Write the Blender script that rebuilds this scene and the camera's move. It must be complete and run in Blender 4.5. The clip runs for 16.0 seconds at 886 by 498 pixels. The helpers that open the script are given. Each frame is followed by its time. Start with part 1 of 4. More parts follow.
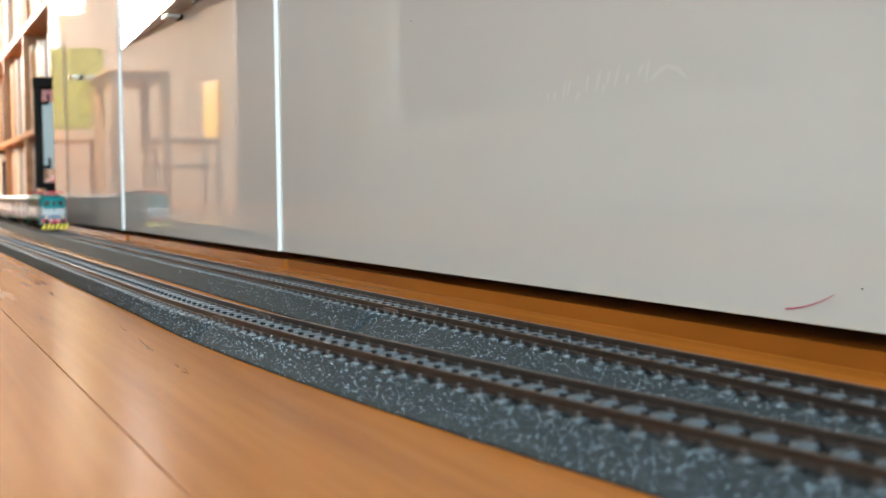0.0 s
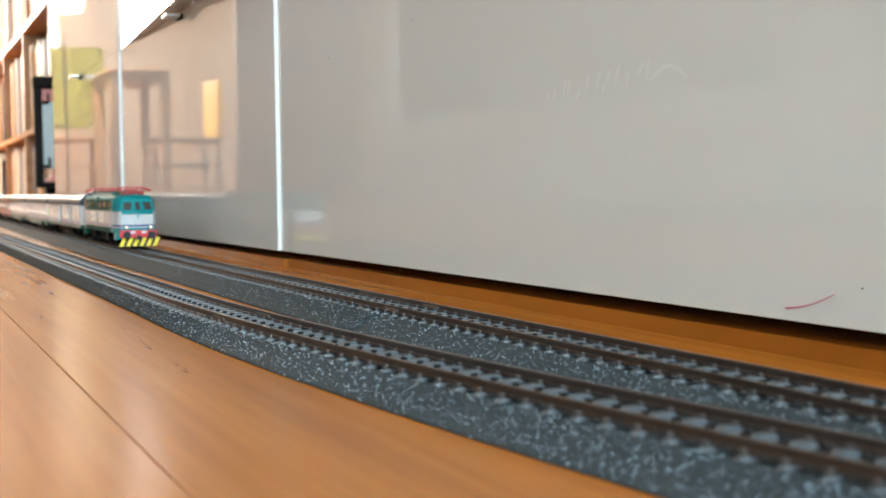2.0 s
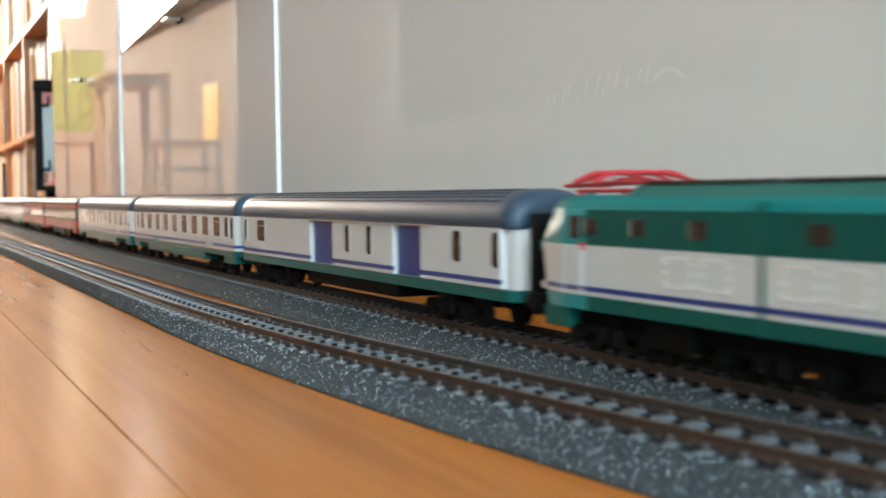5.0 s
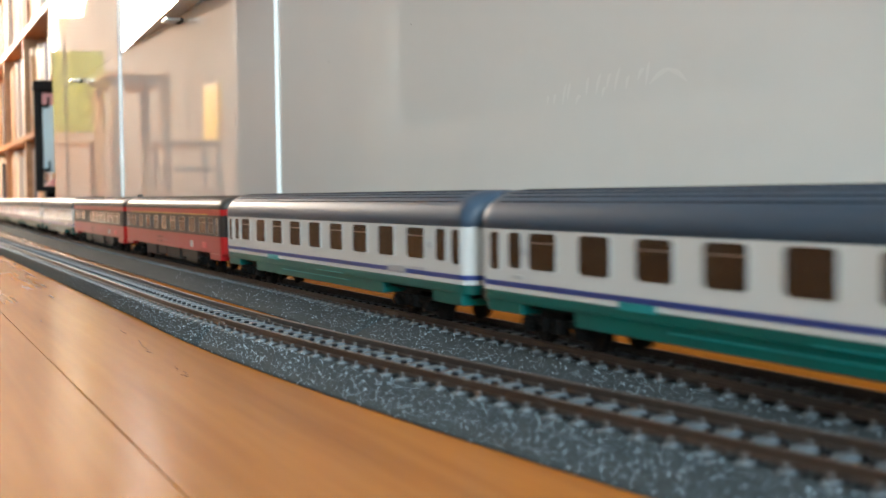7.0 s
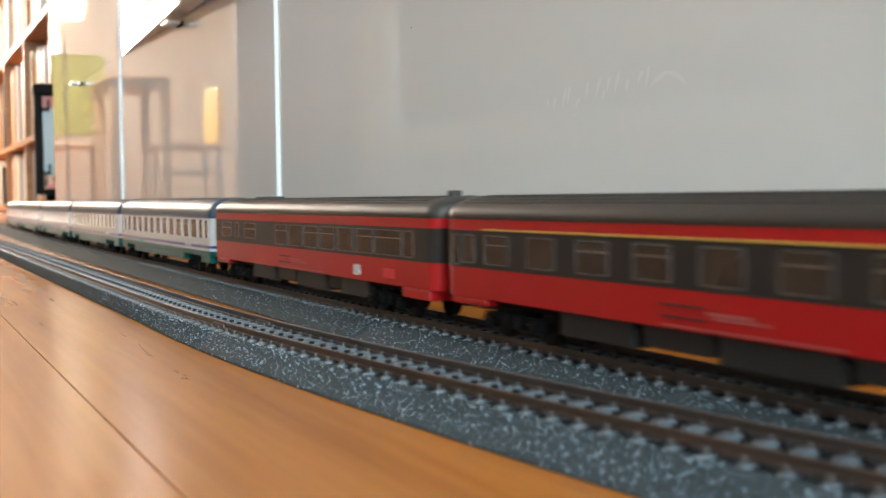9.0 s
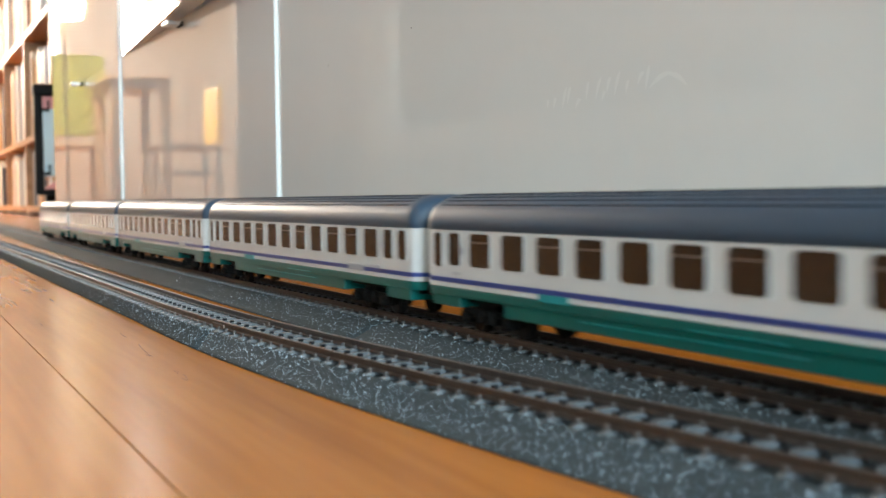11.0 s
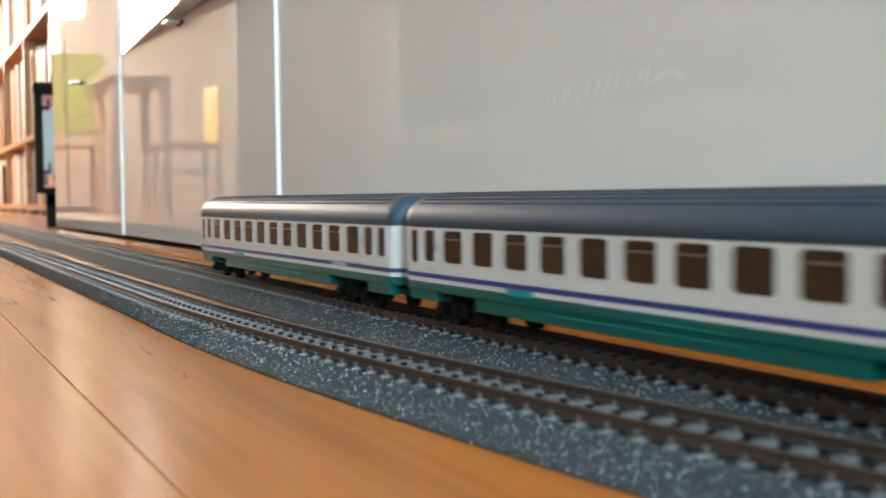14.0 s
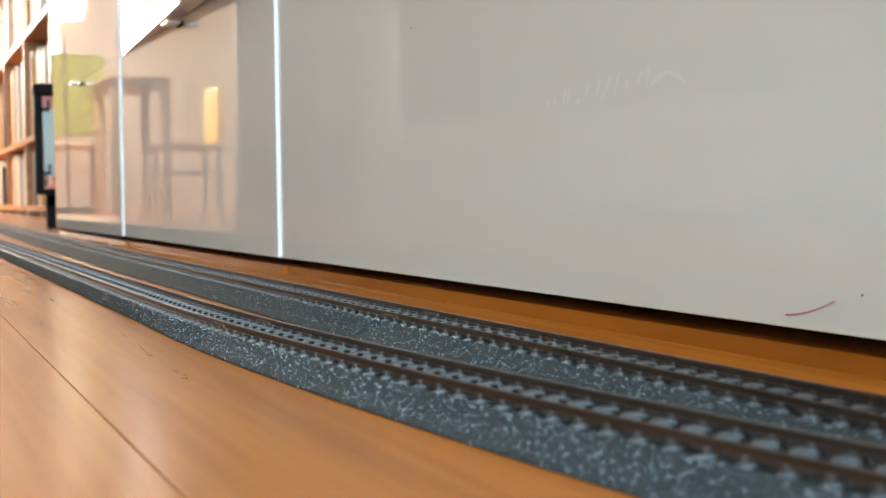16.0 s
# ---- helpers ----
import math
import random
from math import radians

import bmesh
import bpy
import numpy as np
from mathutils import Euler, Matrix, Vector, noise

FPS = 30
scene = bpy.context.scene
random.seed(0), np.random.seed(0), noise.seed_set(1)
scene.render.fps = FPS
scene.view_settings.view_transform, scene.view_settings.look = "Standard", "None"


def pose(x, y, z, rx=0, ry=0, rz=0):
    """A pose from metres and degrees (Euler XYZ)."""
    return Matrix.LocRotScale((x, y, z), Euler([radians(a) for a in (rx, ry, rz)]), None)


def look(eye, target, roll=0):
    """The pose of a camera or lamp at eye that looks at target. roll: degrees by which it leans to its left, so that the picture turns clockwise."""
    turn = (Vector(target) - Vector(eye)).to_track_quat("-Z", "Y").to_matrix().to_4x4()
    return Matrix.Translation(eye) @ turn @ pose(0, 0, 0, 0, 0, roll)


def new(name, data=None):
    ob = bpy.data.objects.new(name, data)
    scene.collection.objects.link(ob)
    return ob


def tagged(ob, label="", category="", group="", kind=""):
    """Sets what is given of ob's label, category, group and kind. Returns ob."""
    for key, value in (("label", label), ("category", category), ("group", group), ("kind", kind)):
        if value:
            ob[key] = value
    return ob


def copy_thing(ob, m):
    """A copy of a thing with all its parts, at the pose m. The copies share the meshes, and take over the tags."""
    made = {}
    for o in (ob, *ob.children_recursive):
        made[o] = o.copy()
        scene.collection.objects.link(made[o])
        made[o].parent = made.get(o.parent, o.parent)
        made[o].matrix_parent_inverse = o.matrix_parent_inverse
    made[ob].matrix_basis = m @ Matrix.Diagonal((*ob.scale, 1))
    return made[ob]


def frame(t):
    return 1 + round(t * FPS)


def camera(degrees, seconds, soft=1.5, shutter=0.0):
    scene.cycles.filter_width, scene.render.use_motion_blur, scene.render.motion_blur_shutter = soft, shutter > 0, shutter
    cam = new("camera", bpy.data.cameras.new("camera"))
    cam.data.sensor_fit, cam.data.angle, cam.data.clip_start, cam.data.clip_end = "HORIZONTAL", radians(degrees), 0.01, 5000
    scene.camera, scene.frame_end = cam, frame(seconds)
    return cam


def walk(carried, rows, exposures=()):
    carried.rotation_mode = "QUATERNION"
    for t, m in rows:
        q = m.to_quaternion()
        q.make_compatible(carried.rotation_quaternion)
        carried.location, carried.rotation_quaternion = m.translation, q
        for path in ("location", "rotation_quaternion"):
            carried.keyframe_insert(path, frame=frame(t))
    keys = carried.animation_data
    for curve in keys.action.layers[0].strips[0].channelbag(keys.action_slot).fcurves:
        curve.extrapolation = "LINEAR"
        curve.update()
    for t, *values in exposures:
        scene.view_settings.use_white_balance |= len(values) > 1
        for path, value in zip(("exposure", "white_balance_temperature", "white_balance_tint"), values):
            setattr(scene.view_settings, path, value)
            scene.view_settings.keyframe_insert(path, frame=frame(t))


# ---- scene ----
ZR = 0.0105          # top of the rails over the floor
EYE = (0.0, 0.0, 0.0555)
FOV = 40.8
cam = camera(FOV, 16.0, soft=1.5, shutter=0.42)
cam.data.dof.use_dof = True
cam.data.dof.focus_distance = 0.52
cam.data.dof.aperture_fstop = 23.0

YAW, PITCH, ROLL = 1.13603, -0.04357, -0.658
# slow sag and lift of the little tripod: seconds, thousandths of a radian
SAG = [(0, -5.2), (0.5, -5.7), (1, -5.7), (1.5, -5.5), (2, -5.7), (2.5, -6.4), (3, -5.8), (3.5, -4.9), (4, -3.5),
       (4.5, -3.2), (6.5, -2.6), (7, -2.6), (7.5, -2.4), (8, -1.2), (8.5, 0.4), (9, 0.0), (10.2, 0.2), (11.5, 0.4),
       (12, 0.0), (12.5, -1.4), (13, -2.1), (13.5, -1.9), (14, -1.0), (14.5, 0.0), (15, 0.0), (15.5, -0.5), (16, 0.0)]


def aim(sag):
    p = PITCH + sag / 1000
    d = Vector((-math.sin(YAW) * math.cos(p), math.cos(YAW) * math.cos(p), math.sin(p)))
    return look(EYE, Vector(EYE) + d, ROLL)


walk(cam, [(t, aim(s)) for t, s in SAG])

# ---- light ----
world = bpy.data.worlds.new("world")
scene.world = world
world.use_nodes = True
wn = world.node_tree.nodes
sky = wn.new("ShaderNodeTexSky")
sky.sky_type = 'NISHITA'
sky.sun_disc = False
sky.sun_elevation = radians(35)
sky.sun_rotation = radians(60)
world.node_tree.links.new(sky.outputs[0], wn["Background"].inputs[0])
wn["Background"].inputs[1].default_value = 0.12


def area_light(name, at, to, sx, sy, watts, color):
    d = bpy.data.lights.new(name, 'AREA')
    d.shape, d.size, d.size_y, d.energy, d.color = 'RECTANGLE', sx, sy, watts, color
    ob = new(name, d)
    ob.matrix_world = look(at, to)
    return ob


# daylight through the window behind the camera, and through the far one
area_light("window_light_near", (4.12, -0.32, 1.22), (0, -0.12, 0.45), 1.75, 2.0, 460, (0.685, 0.895, 1.0))
area_light("window_light_far", (-8.72, -0.28, 1.55), (-5.5, -0.6, 1.0), 0.64, 1.15, 255, (1.0, 0.89, 0.78))
scene.view_settings.exposure = -0.48

# ---- materials ----
MATS = {}


def mat(name, color, rough=0.5, metal=0.0, grain=0.0, scale=200.0, bump=0.0, coat=0.0, stain=0.0, stain_scale=6.0, emit=0.0, spec=0.5):
    if name in MATS:
        return MATS[name]
    m = bpy.data.materials.new(name)
    m.use_nodes = True
    nt = m.node_tree
    b = nt.nodes["Principled BSDF"]
    b.inputs["Roughness"].default_value = rough
    b.inputs["Metallic"].default_value = metal
    b.inputs["Coat Weight"].default_value = coat
    b.inputs["Coat Roughness"].default_value = 0.08
    b.inputs["Specular IOR Level"].default_value = spec
    b.inputs["Base Color"].default_value = (*color, 1)
    tc = nt.nodes.new("ShaderNodeTexCoord")
    if grain or stain or bump:
        n1 = nt.nodes.new("ShaderNodeTexNoise")
        n1.inputs["Scale"].default_value = scale
        n1.inputs["Detail"].default_value = 4
        n2 = nt.nodes.new("ShaderNodeTexNoise")
        n2.inputs["Scale"].default_value = stain_scale
        n2.inputs["Detail"].default_value = 5
        nt.links.new(tc.outputs["Object"], n1.inputs["Vector"])
        nt.links.new(tc.outputs["Object"], n2.inputs["Vector"])
        a = nt.nodes.new("ShaderNodeMath")
        a.operation = 'MULTIPLY_ADD'
        a.inputs[1].default_value = grain * 2
        a.inputs[2].default_value = 1 - grain - stain
        nt.links.new(n1.outputs["Fac"], a.inputs[0])
        c = nt.nodes.new("ShaderNodeMath")
        c.operation = 'MULTIPLY_ADD'
        c.inputs[1].default_value = stain * 2
        nt.links.new(n2.outputs["Fac"], c.inputs[0])
        nt.links.new(a.outputs[0], c.inputs[2])
        mul = nt.nodes.new("ShaderNodeVectorMath")
        mul.operation = 'SCALE'
        mul.inputs[0].default_value = color
        nt.links.new(c.outputs[0], mul.inputs["Scale"])
        nt.links.new(mul.outputs[0], b.inputs["Base Color"])
        if bump:
            bp = nt.nodes.new("ShaderNodeBump")
            bp.inputs["Strength"].default_value = bump
            bp.inputs["Distance"].default_value = 0.3 / scale
            nt.links.new(n1.outputs["Fac"], bp.inputs["Height"])
            nt.links.new(bp.outputs[0], b.inputs["Normal"])
    if emit:
        b.inputs["Emission Color"].default_value = (*color, 1)
        b.inputs["Emission Strength"].default_value = emit
    MATS[name] = m
    return m


def wood_mat(name, dark, light, sx, rough, coat, spec=0.5):
    """Long grain along x, streaks and fine pores; each piece takes its own shift and tone."""
    m = bpy.data.materials.new(name)
    m.use_nodes = True
    nt = m.node_tree
    b = nt.nodes["Principled BSDF"]
    tc = nt.nodes.new("ShaderNodeTexCoord")
    oi = nt.nodes.new("ShaderNodeObjectInfo")
    mp = nt.nodes.new("ShaderNodeMapping")
    mp.inputs["Scale"].default_value = sx
    add = nt.nodes.new("ShaderNodeVectorMath")
    add.operation = 'MULTIPLY_ADD'
    add.inputs[1].default_value = (7.0, 3.0, 1.0)
    cx = nt.nodes.new("ShaderNodeCombineXYZ")
    nt.links.new(oi.outputs["Random"], cx.inputs[0])
    nt.links.new(oi.outputs["Random"], cx.inputs[1])
    nt.links.new(cx.outputs[0], add.inputs[0])
    nt.links.new(tc.outputs["Object"], add.inputs[2])
    nt.links.new(add.outputs[0], mp.inputs["Vector"])
    n1 = nt.nodes.new("ShaderNodeTexNoise")
    n1.inputs["Scale"].default_value = 1.0
    n1.inputs["Detail"].default_value = 6
    n1.inputs["Distortion"].default_value = 0.15
    n2 = nt.nodes.new("ShaderNodeTexNoise")
    n2.inputs["Scale"].default_value = 6.0
    n2.inputs["Detail"].default_value = 3
    nt.links.new(mp.outputs[0], n1.inputs["Vector"])
    nt.links.new(mp.outputs[0], n2.inputs["Vector"])
    mx = nt.nodes.new("ShaderNodeMath")
    mx.operation = 'MULTIPLY_ADD'
    mx.inputs[1].default_value = 0.35
    nt.links.new(n2.outputs["Fac"], mx.inputs[0])
    nt.links.new(n1.outputs["Fac"], mx.inputs[2])
    r = nt.nodes.new("ShaderNodeValToRGB")
    r.color_ramp.elements[0].position, r.color_ramp.elements[0].color = 0.42, (*dark, 1)
    r.color_ramp.elements[1].position, r.color_ramp.elements[1].color = 0.94, (*light, 1)
    nt.links.new(mx.outputs[0], r.inputs[0])
    nt.links.new(r.outputs[0], b.inputs["Base Color"])
    rr = nt.nodes.new("ShaderNodeMath")
    rr.operation = 'MULTIPLY_ADD'
    rr.inputs[1].default_value = 0.05
    rr.inputs[2].default_value = rough - 0.025
    nt.links.new(n1.outputs["Fac"], rr.inputs[0])
    nt.links.new(rr.outputs[0], b.inputs["Roughness"])
    b.inputs["Coat Weight"].default_value = coat
    b.inputs["Coat Roughness"].default_value = 0.12
    b.inputs["Specular IOR Level"].default_value = spec
    n3 = nt.nodes.new("ShaderNodeTexNoise")
    n3.inputs["Scale"].default_value = 140.0
    n3.inputs["Detail"].default_value = 3
    nt.links.new(tc.outputs["Object"], n3.inputs["Vector"])
    hs = nt.nodes.new("ShaderNodeMath")
    hs.operation = 'MULTIPLY_ADD'
    hs.inputs[1].default_value = 0.5
    nt.links.new(n2.outputs["Fac"], hs.inputs[0])
    nt.links.new(n3.outputs["Fac"], hs.inputs[2])
    bp = nt.nodes.new("ShaderNodeBump")
    bp.inputs["Strength"].default_value = 0.03
    bp.inputs["Distance"].default_value = 0.0005
    nt.links.new(hs.outputs[0], bp.inputs["Height"])
    nt.links.new(bp.outputs[0], b.inputs["Normal"])
    return m


M_FLOOR = wood_mat("laminate", (0.310, 0.099, 0.0130), (0.495, 0.181, 0.0275), (2.2, 48, 12), 0.26, 0.0, 0.12)
M_SHELF = wood_mat("shelf_pine", (0.34, 0.17, 0.07), (0.52, 0.30, 0.15), (3, 30, 30), 0.45, 0.0)
M_TABLE = wood_mat("table_wood", (0.34, 0.25, 0.18), (0.48, 0.37, 0.28), (4, 40, 40), 0.35, 0.2)
M_GLOSS = mat("gloss_lacquer", (0.672, 0.692, 0.700), 0.015, grain=0.01, scale=60, stain=0.02, stain_scale=3, coat=0.0, spec=0.72)
M_EDGE = mat("white_edge_band", (0.82, 0.82, 0.80), 0.35, stain=0.02)
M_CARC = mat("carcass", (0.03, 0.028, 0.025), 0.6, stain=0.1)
M_STEEL = mat("brushed_steel", (0.55, 0.54, 0.52), 0.28, 1.0, grain=0.05, scale=400)
M_WALL = mat("wall_paint", (0.74, 0.71, 0.66), 0.85, grain=0.02, scale=120, bump=0.05, stain=0.04, stain_scale=1.5)
M_CEIL = mat("ceiling_paint", (0.8, 0.78, 0.74), 0.9, grain=0.02, stain=0.02, stain_scale=1.2)
M_BED = mat("ballast_plastic", (0.036, 0.048, 0.055), 0.75, grain=0.55, scale=1300, bump=0.5, spec=0.15, stain=0.12, stain_scale=14)
M_BEDSMOOTH = mat("ballast_plastic_smooth", (0.035, 0.046, 0.052), 0.80, grain=0.60, scale=900, bump=0.6, spec=0.08, stain=0.14, stain_scale=9)
M_BEAD = mat("ballast_grain", (0.043, 0.056, 0.066), 0.45, grain=0.4, scale=700, spec=0.4)
M_RAIL = mat("weathered_rail", (0.042, 0.028, 0.022), 0.45, 0.3, grain=0.25, scale=300, stain=0.2, stain_scale=25, bump=0.1)
M_RAILTOP = mat("worn_railhead", (0.10, 0.075, 0.062), 0.5, 0.5, grain=0.15, scale=250, stain=0.2, stain_scale=30)
M_SLEEP = mat("sleeper_plastic", (0.084, 0.098, 0.111), 0.45, grain=0.18, scale=500, bump=0.15, spec=0.6)
M_STUD = mat("contact_stud", (0.008, 0.008, 0.010), 0.5, grain=0.1, scale=300, spec=0.15)
M_CLIP = mat("rail_clip", (0.075, 0.070, 0.070), 0.40, grain=0.15, scale=400)
M_WHITE = mat("coach_white", (0.51, 0.55, 0.57), 0.22, grain=0.01, scale=80, stain=0.02, stain_scale=30)
M_GREEN = mat("coach_green", (0.001, 0.082, 0.074), 0.36, grain=0.04, scale=120, stain=0.05, stain_scale=30, spec=0.18)
M_BLUE = mat("coach_blue", (0.008, 0.032, 0.19), 0.35)
M_ROOFGREY = mat("roof_slate", (0.030, 0.056, 0.092), 0.40, grain=0.05, scale=200, stain=0.05, stain_scale=20, spec=0.26)
M_RED = mat("coach_red", (0.33, 0.006, 0.008), 0.32, grain=0.03, scale=120, stain=0.03, stain_scale=30, spec=0.25)
M_BAND = mat("coach_dark_band", (0.024, 0.021, 0.020), 0.4, grain=0.04, scale=150, spec=0.12)
M_ROOFRED = mat("roof_umber", (0.036, 0.033, 0.031), 0.42, grain=0.05, scale=200, stain=0.05, stain_scale=20, spec=0.26)
M_YEL = mat("line_yellow", (0.50, 0.36, 0.07), 0.4)
M_BLACK = mat("black_plastic", (0.018, 0.017, 0.017), 0.5, grain=0.1, scale=300, spec=0.25)
M_UNDER = mat("underframe", (0.005, 0.005, 0.005), 0.6, grain=0.15, scale=300, bump=0.1, spec=0.03)
M_WHEEL = mat("wheel_steel", (0.010, 0.009, 0.009), 0.6, 0.0, grain=0.1, scale=300, spec=0.1)
M_RUBBER = mat("gangway_rubber", (0.010, 0.010, 0.011), 0.6, spec=0.1)
M_BROWN = mat("window_brown", (0.020, 0.012, 0.008), 0.12, stain=0.3, stain_scale=60)
M_BAR = mat("window_bar", (0.16, 0.13, 0.11), 0.4)
M_SCUFF = mat("scuff_dark", (0.17, 0.065, 0.018), 0.9, spec=0.1)
M_WINDARK = mat("window_smoke", (0.026, 0.022, 0.020), 0.10, stain=0.3, stain_scale=40)
M_WFRAME = mat("window_frame_alu", (0.42, 0.42, 0.41), 0.35, 0.6)
M_TEAL = mat("loco_teal", (0.003, 0.205, 0.225), 0.35, grain=0.02, scale=120, stain=0.03, stain_scale=25, spec=0.25)
M_LOCOROOF = mat("loco_roof_grey", (0.030, 0.135, 0.120), 0.65, grain=0.03, scale=150, spec=0.08)
M_DKGREEN = mat("loco_dark_green", (0.004, 0.075, 0.062), 0.6, grain=0.02, scale=120, stain=0.03, stain_scale=25, spec=0.12)
M_GLINT = mat("ballast_glint", (0.62, 0.82, 1.0), 0.35, 0.3)
M_SMEAR = mat("lacquer_smear", (0.715, 0.735, 0.74), 0.12, spec=0.6)
M_DIMFRAME = mat("window_frame_dark", (0.16, 0.155, 0.15), 0.35, 0.4)
M_PANTO = mat("pantograph_red", (0.42, 0.022, 0.030), 0.35)
M_BEAM = mat("beam_red", (0.55, 0.020, 0.030), 0.35)
M_PLOWY = mat("plough_yellow", (0.80, 0.62, 0.02), 0.4)
M_GLASSY = mat("cab_glass", (0.040, 0.042, 0.036), 0.08, stain=0.2, stain_scale=90)
M_LAMP = mat("headlamp_glow", (1.0, 0.78, 0.45), 0.3, emit=0.35)
M_MARK = mat("marking_grey", (0.30, 0.33, 0.37), 0.4)
M_CABROOF = mat("loco_roof_teal", (0.004, 0.165, 0.170), 0.6, grain=0.03, scale=120, spec=0.1)
M_RIB = mat("roof_rib_slate", (0.014, 0.024, 0.038), 0.6, spec=0.2)
M_LETTER = mat("lettering_dull", (0.34, 0.10, 0.10), 0.5)
M_PEN = mat("felt_pen_magenta", (0.55, 0.03, 0.16), 0.4)


# ---- mesh helpers ----
def part(name, bm, material, parent=None, label="", smooth=False):
    me = bpy.data.meshes.new(name)
    bmesh.ops.recalc_face_normals(bm, faces=bm.faces)
    bm.to_mesh(me)
    bm.free()
    for m in (material if isinstance(material, (list, tuple)) else [material]):
        me.materials.append(m)
    if smooth:
        for p in me.polygons:
            p.use_smooth = True
    ob = new(name, me)
    if parent:
        ob.parent = parent
    if label:
        tagged(ob, label)
    return ob


def thing(name, label, category, group="", kind="", at=(0, 0, 0)):
    ob = new(name)
    ob.empty_display_size = 0.02
    ob.location = at
    return tagged(ob, label, category, group, kind)


def box(bm, x0, x1, y0, y1, z0, z1, bevel=0.0, mi=0):
    vs = [bm.verts.new((x, y, z)) for x in (x0, x1) for y in (y0, y1) for z in (z0, z1)]
    fs = [bm.faces.new([vs[i] for i in f]) for f in
          ((0, 1, 3, 2), (4, 6, 7, 5), (0, 4, 5, 1), (2, 3, 7, 6), (0, 2, 6, 4), (1, 5, 7, 3))]
    for f in fs:
        f.material_index = mi
    if bevel:
        es = list({e for f in fs for e in f.edges})
        bmesh.ops.bevel(bm, geom=es, offset=bevel, segments=2, affect='EDGES', profile=0.6)
    return bm


def boxes(*rows, bevel=0.0):
    bm = bmesh.new()
    for r in rows:
        box(bm, *r, bevel=bevel)
    return bm


def rod(bm, a, b, r, n=8, r2=None):
    a, b = Vector(a), Vector(b)
    m = Matrix.Translation((a + b) / 2) @ (b - a).to_track_quat('Z', 'Y').to_matrix().to_4x4()
    bmesh.ops.create_cone(bm, cap_ends=True, segments=n, radius1=r, radius2=r if r2 is None else r2, depth=(b - a).length, matrix=m)
    return bm


def loft(bm, rings, close=True, cap=True):
    vs = [[bm.verts.new(p) for p in ring] for ring in rings]
    n = len(vs[0])
    for a, b in zip(vs, vs[1:]):
        for i in range(n if close else n - 1):
            j = (i + 1) % n
            bm.faces.new((a[i], a[j], b[j], b[i]))
    if cap and close:
        bm.faces.new(list(reversed(vs[0])))
        bm.faces.new(vs[-1])
    return bm


# ---- the two tracks: centre lines over the floor ----
def far_y(x):
    if x < -2.0:
        return 0.1984 - 0.018 * (x + 2.0)
    return 0.19314 + 0.02071 * x + 0.01575 * x * x + 0.00202 * x ** 3


def near_y(x):
    if x < -0.55:
        return 0.1165 + 0.004 * (x + 0.55)
    u = x + 0.55
    if x < -0.12:
        return 0.1165 + 0.004 * u + 0.203 * u * u
    v = min(1.0, (x + 0.12) / 0.32)
    a, b, da, db = 0.15575, far_y(0.20), 0.1786 * 0.32, 0.0275 * 0.32
    return a + da * v + (3 * (b - a) - 2 * da - db) * v * v + (2 * (a - b) + da + db) * v ** 3


# ---- room shell ----
X0, X1, Y0, Y1, ZC = -8.8, 4.2, -2.6, 0.72, 2.5
floor = thing("floor", "glossy honey-brown laminate floor of long planks", "floor", kind="structure")
part("subfloor", boxes((X0 - 0.2, X1 + 0.2, Y0 - 0.2, Y1 + 0.2, -0.05, -0.0042)), M_CARC, floor)
ceiling = part("ceiling", boxes((X0 - 0.1, X1 + 0.1, Y0 - 0.1, Y1 + 0.1, ZC, ZC + 0.1)), M_CEIL)
tagged(ceiling, "plain off-white painted ceiling", "ceiling", kind="structure")


def wall(name, rows):
    return tagged(part(name, boxes(*rows), M_WALL), "warm cream painted plaster wall", "wall", kind="structure")


wall("wall_north", [(X0, X1, Y1, Y1 + 0.12, 0, ZC)])
WY0, WY1, WZ0, WZ1 = -0.62, 0.06, 0.95, 2.15
wall("wall_west", [(X0 - 0.12, X0, Y0, WY0, 0, ZC), (X0 - 0.12, X0, WY1, Y1 + 0.12, 0, ZC),
                   (X0 - 0.12, X0, WY0, WY1, 0, WZ0), (X0 - 0.12, X0, WY0, WY1, WZ1, ZC)])
wall("wall_south", [(X0 - 0.12, X1 + 0.12, Y0 - 0.12, Y0, 0, ZC)])
EY0, EY1, EZ0, EZ1 = -1.22, 0.58, 0.12, 2.3
wall("wall_east", [(X1, X1 + 0.12, Y0, EY0, 0, ZC), (X1, X1 + 0.12, EY1, Y1 + 0.12, 0, ZC),
                   (X1, X1 + 0.12, EY0, EY1, 0, EZ0), (X1, X1 + 0.12, EY0, EY1, EZ1, ZC)])


def window_unit(name, at, half, z0, z1, turn):
    """A two-leaf window with frame, sill and panes, in its own plane y = 0."""
    w = thing(name, "white framed two-leaf window letting in bright daylight", "window", kind="structure")
    w.matrix_world = Matrix.Translation(at) @ pose(0, 0, 0, 0, 0, turn)
    part("window_frame", boxes((-half, half, -0.03, 0.03, z0, z0 + 0.05), (-half, half, -0.03, 0.03, z1 - 0.05, z1),
                               (-half, -half + 0.05, -0.03, 0.03, z0 + 0.05, z1 - 0.05), (half - 0.05, half, -0.03, 0.03, z0 + 0.05, z1 - 0.05),
                               (-0.04, 0.04, -0.03, 0.03, z0 + 0.05, z1 - 0.05)), M_EDGE, w)
    part("window_sill", boxes((-half, half, 0.03, 0.16, z0 - 0.03, z0 - 0.002)), M_EDGE, w)


